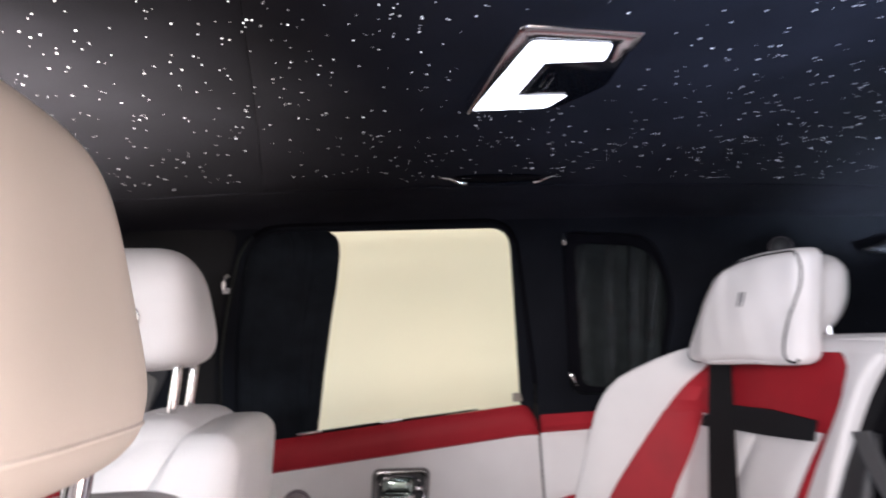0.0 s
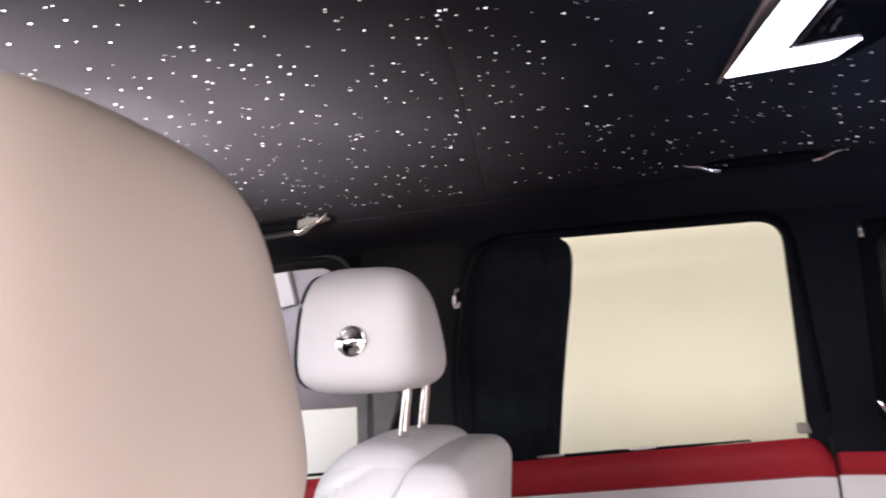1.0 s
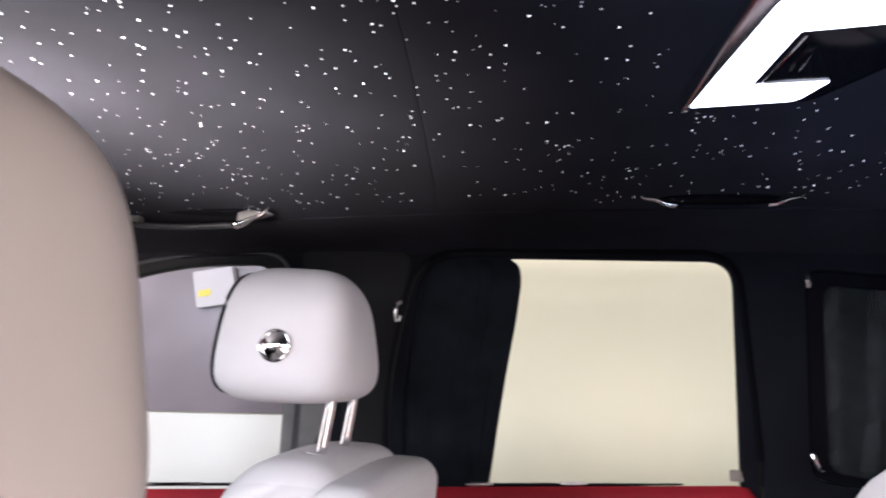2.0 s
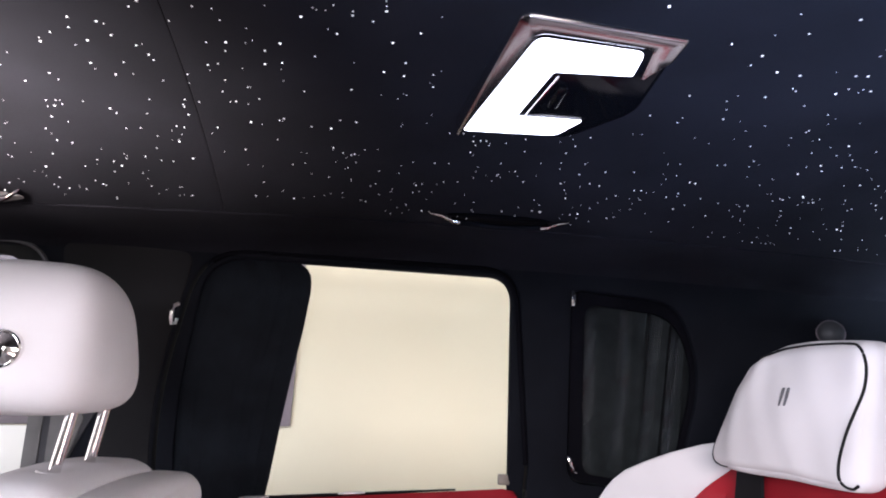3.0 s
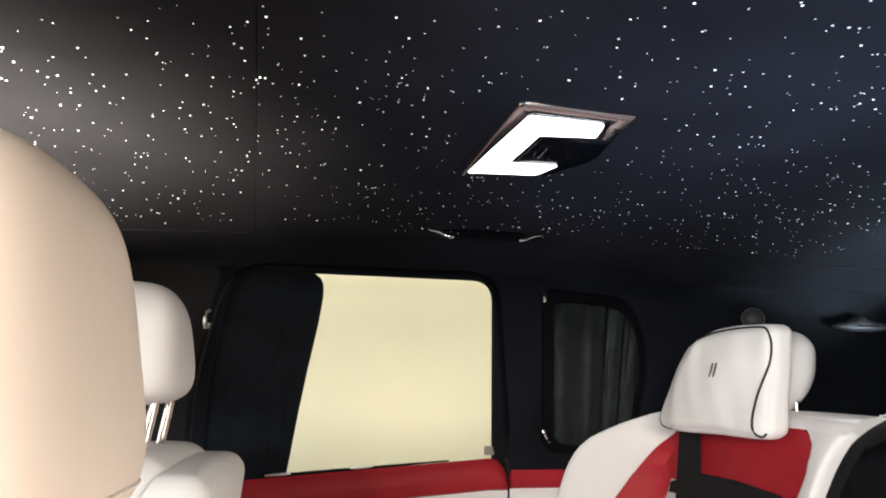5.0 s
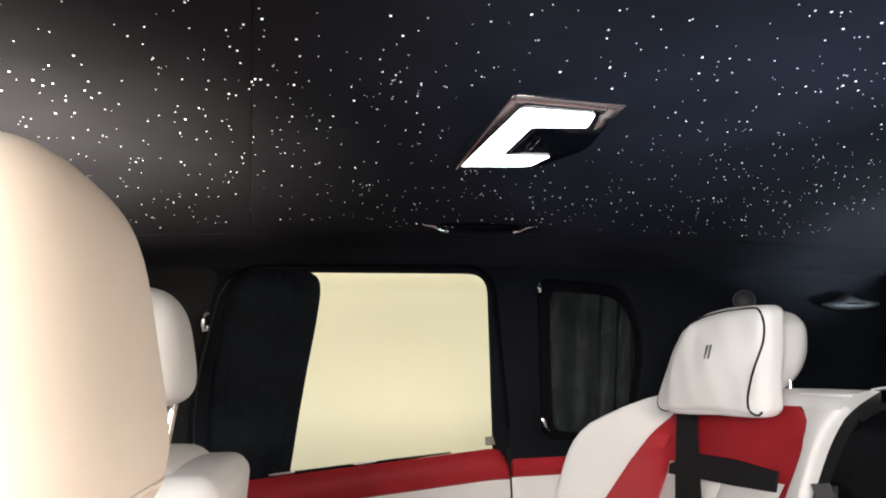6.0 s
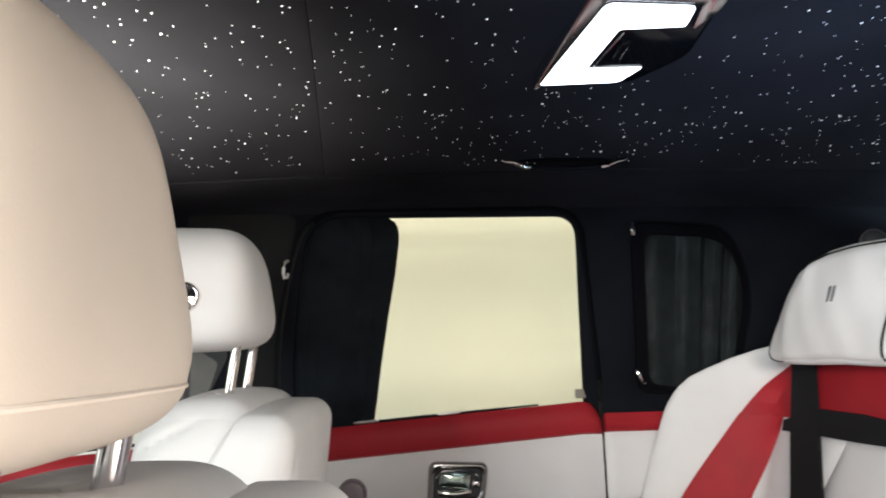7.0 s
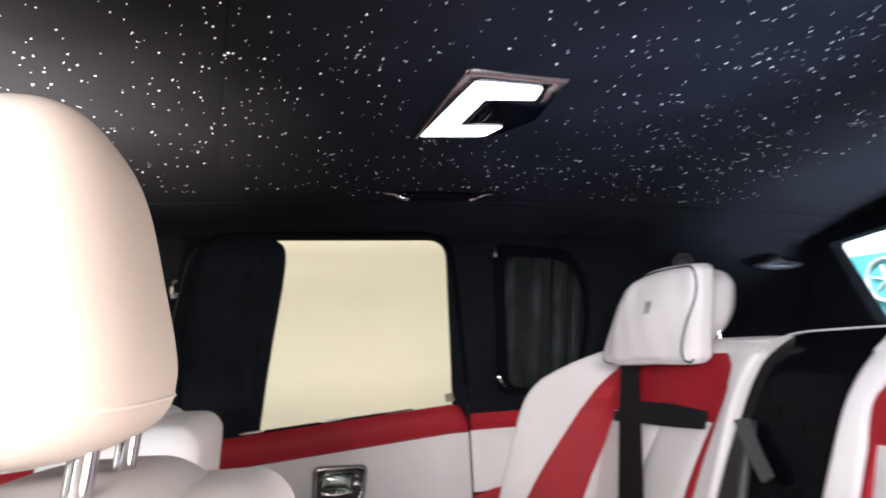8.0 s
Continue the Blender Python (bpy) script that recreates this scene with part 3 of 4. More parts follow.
RIDGE = rpoly([(0.443, 1.168), (0.411, 1.562), (0.643, 1.545), (0.712, 1.40), (0.687, 1.193), (0.60, 1.158)], [0.04, 0.03, 0.06, 0.1, 0.06, 0.06], 8)
bm = plate(RIDGE, [REVEAL], lambda x, z, w: side(x, z, w + 0.008), 0.006)
tagged(part("trim_quarter_window", bm, SEAL), "black velvet surround of the quarter window", "window surround", "", "structure")


def hook(name, at, size, label, lean=0.0):
    """A small bent chrome holder on the pillar."""
    ob = thing(name, at, label, "hook")
    a = Vector(at)
    part("backplate", rbox(a + Vector((0, 0.004, 0)), (size * 0.30, 0.004, size * 0.55), 0.003, cuts=3), TRIM, ob)
    pts = [a + Vector((size * q[0] + lean * q[1] * size, -0.004 - 0.008 * q[2], size * q[1])) for q in ((0.18, 0.9, 0), (-0.05, 0.72, 0.6), (-0.16, 0.2, 1), (-0.18, -0.35, 1), (-0.10, -0.8, 0.8), (0.16, -0.72, 0.7), (0.24, -0.35, 0.6))]
    part("arm", tube(pts, size * 0.16, sides=8), SATIN, ob, "bent chrome arm")
    return ob


hook("coat_hook", (-0.384, 0.602, 1.466), 0.024, "small chrome coat hook on the black door pillar")
for at, ln in (((0.412, 0.584, 1.545), 0.0), ((0.445, 0.706, 1.205), -0.35)):
    ob = thing("curtain_holder", at, "slim chrome curtain holder at the quarter window edge", "curtain holder", "curtain holders of the quarter window")
    a = Vector(at)
    part("base", rbox(a + Vector((0.004, 0.006, 0)), (0.006, 0.006, 0.014), 0.003, cuts=3), TRIM, ob)
    pts = [a + Vector((ln * k * 0.03, -0.002 - 0.003 * math.sin(math.pi * (k + 0.5)), k * 0.030)) for k in (-0.5, -0.3, 0, 0.3, 0.5)]
    if ln:
        pts = [pts[0] + Vector((0.008, 0, -0.002))] + pts
    part("bar", tube(pts, 0.0042, sides=8, flat=0.7), CHROME, ob, "polished bar")


# ---- roof things ----
def grab_handle(x0, x1, y, dip, thick, cap, label):
    z0 = roof((x0 + x1) / 2, y) + 0.004
    ob = thing("grab_handle", ((x0 + x1) / 2, y, z0), label, "grab handle", "grab handles along the far roof edge")
    zb = z0 - dip
    # flush near-black disc that stands for the shade of a finger hollow
    part("recess", rbox(((x0 + x1) / 2, y + 0.004, z0 + 0.002), ((x1 - x0) / 2 - 0.03, 0.024, 0.006), 0.005, cuts=7, fn=lambda u, p: Vector((p.x, p.y * (1 - 0.5 * u.x ** 4), p.z))), SEAL, ob, "black disc for the shade in the finger recess")
    mid = [(x0 + 0.042, y - 0.004, zb + 0.004)] + [(x0 + 0.05 + (x1 - x0 - 0.10) * k / 8, y - 0.006, zb - 0.004 * math.sin(math.pi * k / 8)) for k in range(9)] + [(x1 - 0.042, y - 0.004, zb + 0.004)]
    # front grip in paler grey for the light on it, rear one black
    part("grip", tube(mid, thick, sides=14, flat=0.75), DULL if cap > 0.01 else TRIM, ob, "dark padded grip")
    for xa, s in ((x0, 1), (x1, -1)):
        pts = [(xa - s * 0.006, y - 0.010, z0 + 0.006), (xa + s * 0.006, y - 0.014, z0 - dip * 0.36), (xa + s * 0.024, y - 0.016, zb + 0.007), (xa + s * 0.044, y - 0.016, zb - 0.002), (xa + s * 0.056, y - 0.014, zb - 0.003)]
        if cap > 0.01:
            web = rbox((xa + s * 0.024, y - 0.002, (z0 + zb) / 2 + 0.004), (0.034, 0.010, dip * 0.55), 0.006, cuts=5, fn=lambda u, p: Vector((p.x, p.y, p.z * (0.55 + 0.45 * s * u.x) - dip * 0.1 * (1 - s * u.x) * -1)))
            part("web", web, PILLAR, ob, "grey web of the handle end")
        part("end_cap", tube(pts, lambda u: cap * (0.40 + 0.60 * u), sides=12, flat=0.7), CHROME, ob, "bright metal end cap")
    return ob


grab_handle(0.088, 0.345, 0.392, 0.016, 0.0080, 0.0055, "dark grab handle with bright metal ends under the starry roof")
grab_handle(-0.925, -0.600, 0.390, 0.026, 0.0075, 0.0105, "thick dark grab handle with bright metal ends over the front door")

lamp = thing("ceiling_lamp", (0.19, -0.07, 1.69), "lit C-shaped white ceiling lamp in a chrome rim", "ceiling lamp")


def lamp_at(x, y, w):
    return Vector((x, y, 1.661 - (y - 0.045) * 0.078 + (x - 0.101) * 0.02 - w))


part("housing", plate(rpoly([(0.130, -0.183), (0.295, -0.165), (0.301, -0.02), (0.240, 0.053), (0.098, 0.053)], [0.012, 0.008, 0.02, 0.02, 0.010]), [], lambda x, y, w: lamp_at(x, y, -w - 0.0005), 0.035, 0.006), GLOSS, lamp, "glossy black lamp housing")
part("rim", plate(rpoly([(0.128, -0.185), (0.297, -0.166), (0.297, -0.125), (0.276, -0.094), (0.268, -0.146), (0.150, -0.158), (0.104, 0.050), (0.096, 0.056)], [0.012, 0.004, 0.01, 0.004, 0.006, 0.01, 0.004, 0.006]), [],
                  lambda x, y, w: lamp_at(x, y, 0.003 - w), 0.028, 0.004), RIM, lamp, "chrome rim along the lamp edge")
part("diffuser", plate(rpoly([(0.151, -0.150), (0.263, -0.140), (0.266, -0.099), (0.182, -0.096), (0.163, 0.001), (0.243, 0.002), (0.222, 0.041), (0.105, 0.044)], [0.012, 0.010, 0.004, 0.004, 0.004, 0.001, 0.010, 0.006]), [],
                       lambda x, y, w: lamp_at(x, y, 0.0015 - w), 0.0035, 0.0008), LAMP, lamp, "glowing white C-shaped diffuser")
part("switch", rbox(lamp_at(0.200, -0.045, -0.001), (0.006, 0.024, 0.003), 0.002, cuts=3), GLOSS, lamp, "black switch")
part("switch_edge", tube([lamp_at(0.190, -0.088, 0.000), lamp_at(0.174, -0.002, 0.000)], 0.0012, sides=6), CHROME, lamp, "thin bright edge")
part("reading_spot", lathe(lamp_at(0.205, 0.026, 0.0015), (0, 0, -1), [(0.010, 0), (0.010, 0.0015), (0.008, 0.002), (0.001, 0.0015)], 18), SPOT, lamp, "small round reading spot")

# fibre-optic stars in the roof lining
rng = random.Random(7)
bm = bmesh.new()


def star(x, y, r):
    """A fibre's round tip standing out of the lining."""
    z = roof(x, y) + 0.0004
    rings = [[bm.verts.new((x + r * c * math.cos(a), y + r * c * math.sin(a), z - r * h)) for a in [2 * math.pi * k / 6 for k in range(6)]] for c, h in ((1.0, 0.0), (0.92, 0.55), (0.55, 0.95))]
    for a, b in zip(rings, rings[1:]):
        for k in range(6):
            bm.faces.new((a[k], a[(k + 1) % 6], b[(k + 1) % 6], b[k]))
    bm.faces.new(rings[-1])


for k in range(2050):
    x, y = rng.uniform(-1.42, 1.05), rng.uniform(2 * MID - 0.40, 0.40)
    if 0.08 < x < 0.32 and -0.21 < y < 0.07:
        continue
    star(x, y, 0.0008 + 0.0008 * rng.random() ** 2)
star(0.280, 0.347, 0.0026)
solo("star_lights", bm, STAR, "tiny white fibre-optic star lights in the roof lining", "star lights", "stuff", smooth=False)


# ---- front seats ----
# a headrest's centre, half sizes, roundness (plan, height), lean, and how it narrows and crowns
HEADREST_HIGH = (-0.4562, 0.2801, 1.3913, 0.1035, 0.1226, 0.1074, 4.6, 3.8, -0.070, -0.083, -0.182, -0.023, 0.289, -0.006, -0.113)
HEADREST_LOW = (-0.3086, -0.5407, 1.3377, 0.0960, 0.1196, 0.1018, 3.9, 4.4, -0.107, -0.086, -0.087, -0.010, 0.086, -0.159, 0.010)


def headrest_at(q, d, fold=None):
    """The headrest's skin in the direction d from its centre; fold: the height of a stitched crease."""
    cx, cy, cz, a, b, c, e1, e2, lean, tx, ty, tz, crown, crown_x, ty_x = q
    d = d.normalized()
    rho = ((abs(d.x) ** e1 + abs(d.y) ** e1) ** (e2 / e1) + abs(d.z) ** e2) ** (-1 / e2)
    x, y, z = d * rho
    up = c * max(0.0, z)
    h = c * z * (1 + tz * x) - up * (crown * y * y + crown_x * x * x)
    h *= 1 + 0.08 * smooth((-z - 0.3) / 0.5) if fold is not None else 1.0
    k = 1 - 0.008 * math.exp(-((h - fold) / 0.0065) ** 2) - 0.022 * smooth((fold - h) / 0.03) if fold is not None else 1.0
    return Vector((cx + k * a * x * (1 + tx * z) + lean * h, cy + k * b * y * (1 + ty * z) * (1 + ty_x * x), cz + h))


def slice_at(q, axis, level, n=48):
    """Directions round the headrest where its skin, before it is bent, lies at level along the axis (0: x, 2: z)."""
    e1, e2, out = q[6], q[7], []
    for k in range(n):
        c, w = math.cos(2 * math.pi * k / n), math.sin(2 * math.pi * k / n)
        lo, hi = 0.0, 1.5
        for step in range(30):
            r = (lo + hi) / 2
            x, y, z = (level, r * c, r * w) if axis == 0 else (r * c, r * w, level)
            lo, hi = (r, hi) if (abs(x) ** e1 + abs(y) ** e1) ** (e2 / e1) + abs(z) ** e2 < 1 else (lo, r)
        out.append(Vector((x, y, z)))
    return out


def front_seat(at, drop, hide, label):
    """A front seat; drop lowers its headrest."""
    seat = thing("front_seat", (-0.45, 0.30, 0.50), label, "car seat", "front seats")
    yc = 0.30

    def lean(u, p):
        return Vector((p.x + 0.22 * p.z - 0.02 * (p.z / 0.3) ** 2, p.y * (1.0 - 0.10 * smooth((p.z - 0.05) / 0.28)), p.z))

    def padded(u, p):
        """Leaning back, with dimples round the posts and a crease on each flank."""
        q = lean(u, p)
        for dy in (-0.062, 0.042):
            q.z -= 0.007 * math.exp(-((q.x - 0.052) ** 2 + (q.y - dy) ** 2) / 0.026 ** 2) * max(0, u.z)
        line = (q.z - 0.243) - 0.50 * (q.x + 0.026)
        span = smooth((q.x + 0.055) / 0.03) * smooth((0.055 - q.x) / 0.03)
        q.y -= 0.008 * u.y * math.exp(-(line / 0.0075) ** 2) * span * smooth((abs(u.y) - 0.6) / 0.3)
        return q

    def shell(u, p):
        """Its front edge runs slantwise down the flank; a seam borders the back."""
        if p.x < 0:
            p.x += (0.070 - min(0.20, 0.58 * (0.303 - p.z))) * abs(p.x) / 0.078
        q = lean(u, p)
        if u.x > 0:
            q.x -= 0.006 * math.exp(-((abs(p.y) - 0.178) / 0.006) ** 2) * smooth((u.x - 0.5) / 0.3) * smooth((0.26 - p.z) / 0.05)
        return q
    part("backrest", rbox((-0.450, yc, 0.905), (0.095, 0.218, 0.300), 0.066, cuts=51, puff=(0.016, 0.0, 0.016), fn=padded), WHITE, seat, "padded leather backrest")
    part("rear_shell", rbox((-0.384, yc, 0.885), (0.078, 0.234, 0.303), 0.040, cuts=51, puff=(0.016, 0, 0.010), fn=shell), WHITE, seat, "white leather rear shell of the backrest")
    part("cushion", rbox((-0.72, yc, 0.70), (0.27, 0.24, 0.09), 0.06, cuts=8, puff=(0, 0, 0.02)), WHITE, seat, "white leather seat cushion")
    part("base", rbox((-0.72, yc, 0.57), (0.22, 0.19, 0.07), 0.02, cuts=3), GREYP, seat, "dark seat base")

    q = HEADREST_LOW if drop else HEADREST_HIGH
    shift = Vector((-at[0], -at[1], -at[2])) if drop else Vector((0, 0, 0))
    bm = bmesh.new()
    bmesh.ops.create_cube(bm, size=2)
    bmesh.ops.subdivide_edges(bm, edges=bm.edges, cuts=59 if drop else 31, use_grid_fill=True)
    for v in bm.verts:
        v.co = headrest_at(q, Vector([math.tan(c * math.pi / 4) for c in v.co]), -0.074 if drop else None) + shift
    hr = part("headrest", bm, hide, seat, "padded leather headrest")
    loop = [headrest_at(q, d) + shift for d in slice_at(q, 0, -0.80)]
    mid = sum(loop, Vector()) / len(loop)
    part("piping", tube([mid + (p - mid) * 1.012 for p in loop], 0.0030, closed=True, sides=8), RUBBER, hr, "dark piping round the headrest front")
    ex, ez = (-0.445, 1.367) if not drop else (-0.452, 1.33)
    part("emblem", lathe((ex, 0.1545 if not drop else 0.170, ez), (0.10, -1, 0.03), [(0.0250, -0.008), (0.0250, 0.003), (0.0238, 0.0055), (0.0215, 0.0060), (0.0200, 0.0042), (0.0185, 0.0048), (0.012, 0.0085), (0.006, 0.0098), (0.001, 0.0102)], 36), CHROME, hr, "round chrome button on the headrest side")
    if drop:
        ring = [headrest_at(q, d, -0.074) + shift for d in slice_at(q, 2, -0.074 / q[5], 72)]
        part("seam", tube(ring, 0.0015, closed=True, sides=6), SEAMT, hr, "stitched seam round the lower edge")
    px = 0.016 if drop else 0.0
    for dy in (-0.062, 0.042):
        part("post", tube([(px - 0.402, yc + dy, 1.17), (px - 0.388, yc + dy, 1.27), (px - 0.382, yc + dy, 1.32)], 0.0078 if drop else 0.0080, sides=18), RIM if drop else CHROME, seat, "chrome headrest post")
        part("post_collar", lathe((px - 0.399, yc + dy, 1.209), (0.1, 0, 1), [(0.019, -0.004), (0.020, 0.003), (0.018, 0.006), (0.015, 0.0065), (0.012, 0.005), (0.008, 0.005)], 24), WHITE, seat, "white post collar")
    seat.location = Vector(seat.location) + Vector(at)
    return seat


front_seat((0, 0, 0), 0.0, WHITE, "white leather front seat with raised headrest on chrome posts")
front_seat((0.143, -0.835, -0.005), 0.030, WHITE_WARMLIT, "white leather front seat with lowered headrest tinted warm-lit, set back")


# ---- rear seats ----
Y_OUT = [(0.70, 0.700), (1.07, 0.692), (1.168, 0.680), (1.21, 0.660), (1.237, 0.638), (1.258, 0.618), (1.272, 0.590), (1.285, 0.540)]
Y_A = [(0.70, 0.665), (0.93, 0.640), (1.08, 0.610), (1.18, 0.588), (1.235, 0.562), (1.262, 0.520), (1.285, 0.49)]
Y_B = [(0.70, 0.600), (0.96, 0.572), (1.105, 0.545), (1.26, 0.530)]
Y_C = [(0.70, 0.270), (0.90, 0.225), (1.00, 0.198), (1.10, 0.158), (1.12, 0.150)]
Y_D = [(0.70, 0.235), (0.90, 0.200), (1.00, 0.177), (1.10, 0.147), (1.16, 0.117), (1.20, 0.095), (1.222, 0.090), (1.242, 0.108), (1.256, 0.150)]
Y_E = [(0.70, 0.150), (0.90, 0.129), (1.00, 0.111), (1.10, 0.091), (1.18, 0.071), (1.235, 0.048), (1.265, 0.022), (1.285, -0.002)]


def soft(table, n=12):
    """The table with its corners eased."""
    z0, z1 = table[0][0], table[-1][0]
    out = []
    for k in range(41):
        z = z0 + (z1 - z0) * k / 40
        w = 0.055 * min(1, (z - z0) / 0.055, (z1 - z) / 0.055)
        out.append((z, sum(lerp(table, z + w * (q / 4 - 1)) for q in range(9)) / 9))
    return out


Y_OUT, Y_A, Y_D, Y_E = soft(Y_OUT), soft(Y_A), soft(Y_D), soft(Y_E)


def rear_x(y, z):
    """Front face of the rear backrest, wrapping forward at the door."""
    return 0.75 + 0.3 * (z - 1.30) - 0.21 * smooth((y - 0.545) / 0.145) - 0.012 * smooth((0.15 - y) / 0.09)


def rear_seat(mirror, label):
    def to(y, z=1.0):
        return 2 * lerp(Y_E, z) - 0.240 - y if mirror else y
    seat = thing("passenger_seat", (0.70, to(0.36), 0.50), label, "car seat", "rear seats")

    def pad(name, lo, hi, z0, z1, material, lab, lift=0.0, edge=0.010, ny=14, nz=18, puff=0.008, back=0.05):
        def fn(u, v):
            z = z0 + (z1 - z0) * v
            y = lerp(lo, z) + (lerp(hi, z) - lerp(lo, z)) * u
            e = max(abs(2 * u - 1), abs(2 * v - 1))
            x = rear_x(y, z) - lift + edge * smooth((e - 0.80) / 0.20) - puff * (1 - (2 * u - 1) ** 4) * (1 - (2 * v - 1) ** 4)
            return Vector((x, to(y, z), z))
        return part(name, sheet(fn, ny, nz, (back, 0, 0)), material, seat, lab)
    flat = lambda a: [(0.70, a), (1.30, a)]
    pad("outer_bolster", Y_A, Y_OUT, 0.76, 1.283, WHITE, "white leather wing beside the door", nz=26)
    pad("red_side", Y_B, Y_A, 0.76, 1.123, RED, "red leather side band", puff=0.004, edge=0.002)
    pad("red_shoulder", Y_D, Y_A, 1.118, 1.256, RED, "red leather shoulder panel", puff=0.005, edge=0.004)
    Y_F = [(0.70, 0.50), (0.952, 0.402), (1.103, 0.331), (1.13, 0.32)]
    pad("insert", Y_F, Y_B, 0.76, 1.118, WHITE, "white leather centre panel", puff=0.008, edge=0.003)
    pad("insert", Y_C, Y_F, 0.76, 1.118, WHITE, "white leather centre panel", puff=0.008, edge=0.003, lift=-0.002)
    pad("red_inner", Y_D, Y_C, 0.76, 1.118, RED, "red leather inner band", puff=0.002, edge=0.004)
    pad("inner_bolster", Y_E, Y_D, 0.76, 1.276, WHITE, "white leather inner edge", puff=0.004, nz=34, back=0.03)
    # top edge rolls over to the rear
    def top(u, v):
        a = v * math.pi * 0.75
        z = 1.254 + 0.030 * math.sin(a)
        y0 = lerp(Y_E, z if v < 0.6 else 1.284) + 0.003
        y = y0 + (0.550 - y0) * u
        return Vector((rear_x(y, 1.256) + 0.032 - 0.032 * math.cos(a) + 0.02 * v, to(y, z), z - 0.016 * max(0.0, 2 * u - 1) ** 5 - 0.003 * (1 - u) ** 8))
    part("top_edge", sheet(top, 24, 8, (0.05, 0, -0.004)), WHITE, seat, "white leather top edge")
    part("back_shell", rbox((0.83, to(0.345), 0.99), (0.055, 0.28, 0.27), 0.03, cuts=4, fn=lambda u, p: Vector((p.x + 0.28 * p.z, p.y, p.z))), GREYP, seat, "dark rear shell")
    part("cushion", rbox((0.50, to(0.37), 0.74), (0.20, 0.27, 0.09), 0.06, cuts=8, puff=(0, 0, 0.02)), WHITE, seat, "white leather cushion")
    hr = part("headrest", rbox((0.778, to(0.296, 1.3), 1.357), (0.056, 0.113, 0.078), 0.044, cuts=18, puff=(0.008, 0.004, 0.004),
                                fn=lambda u, p: Vector((p.x * (1 - 0.22 * smooth(-p.z / 0.08)) + 0.22 * p.z, p.y * (1 - 0.08 * smooth(p.z / 0.1) - 0.16 * smooth(-p.z / 0.08)), p.z))), WHITE, seat, "white leather headrest")
    for dy in (-0.080, 0.080):
        part("post", tube([(0.78, to(0.287 + dy, 1.3), 1.22), (0.785, to(0.287 + dy, 1.3), 1.33)], 0.0046, sides=12), RIM, seat, "chrome headrest post")
    return seat


rear_seat(False, "white rear seat with red leather shoulders and headrest pillow")
rear_seat(True, "white and red leather rear seat beside the console")


def strap_part(name, fn, parent):
    return part(name, sheet(fn, 24, 6, (0.005, 0, 0)), WEB, parent, "")


harness = thing("strap", (0.70, 0.43, 0.90), "black webbing strap crossed over the rear backrest", "strap")


def vert(u, v):
    z = 0.80 + 0.50 * u
    a = lerp([(0.80, 0.270), (0.965, 0.327), (1.10, 0.378), (1.236, 0.430), (1.30, 0.452)], z)
    b = lerp([(0.80, 0.376), (0.965, 0.429), (1.10, 0.472), (1.236, 0.508), (1.30, 0.525)], z)
    y = a + (b - a) * v
    return Vector((rear_x(y, z) - 0.022, y, z))


def cross(u, v):
    y = 0.150 + 0.361 * u
    lo = lerp([(0.150, 1.106), (0.27, 1.102), (0.39, 1.100), (0.511, 1.094)], y)
    hi = lerp([(0.150, 1.140), (0.27, 1.149), (0.39, 1.148), (0.511, 1.116)], y)
    z = lo + (hi - lo) * v
    return Vector((rear_x(y, z) - 0.016 - 0.006 * math.sin(math.pi * u), y, z))


strap_part("long_strap", vert, harness)
strap_part("cross_strap", cross, harness)

# pillow tied to the headrest
pillow = thing("headrest_pillow", (0.70, 0.295, 1.25), "white leather headrest pillow with dark piping and small monogram", "pillow")
PC = Vector((0.672, 0.302, 1.336))


def pill(u, p):
    """Narrower towards the top on the door side, slack and creased like soft leather."""
    y, z = p.y, p.z
    fold = 0.0013 * math.sin(46 * y + 21 * z) * math.sin(17 * z - 9 * y + 1.0) + 0.0008 * math.sin(95 * y - 38 * z + 0.7)
    edge = smooth((-y - 0.115) / 0.035)
    gusset = 0.0035 * edge * math.sin(z * 62 + 0.6)
    side_in = -(0.075 * (max(z, -0.075) + 0.05) / 0.15 + 0.016 * smooth((z - 0.035) / 0.06) + 0.010 * smooth((-z - 0.06) / 0.035)) * max(0.0, y) / 0.158
    sag = -0.006 * (y / 0.165) - 0.008 * (y / 0.158) ** 2 * (1.4 * smooth((z + 0.08) / 0.16) - 0.4)
    sag -= 0.012 * smooth(-y / 0.156) * smooth((0.03 - z) / 0.12)
    turn = 0.165 * max(0.0, 0.095 - y)
    sag += 0.010 * smooth(z / 0.09) * smooth((0.15 - y) / 0.2)
    return Vector((p.x + turn + 0.19 * z + fold + gusset, y + side_in + gusset * 0.8, z + sag))


part("cover", rbox(PC, (0.026, 0.156, 0.097), 0.019, cuts=41, puff=(0.014, 0.003, 0.005), fn=pill), WHITE, pillow, "soft white leather cover")


def pillow_face(y, z):
    """A place on the pillow's front face or its rounded rim."""
    dy, dz = max(0.0, abs(y) - 0.137), max(0.0, abs(z) - 0.078)
    x = -0.007 - math.sqrt(max(0.0, 0.019 ** 2 - dy * dy - dz * dz))
    x -= 0.014 * max(0.0, 1 - (y / 0.156) ** 2) * max(0.0, 1 - (z / 0.097) ** 2) + 0.0010
    p = Vector((x, y, z))
    return PC + pill(p, p)


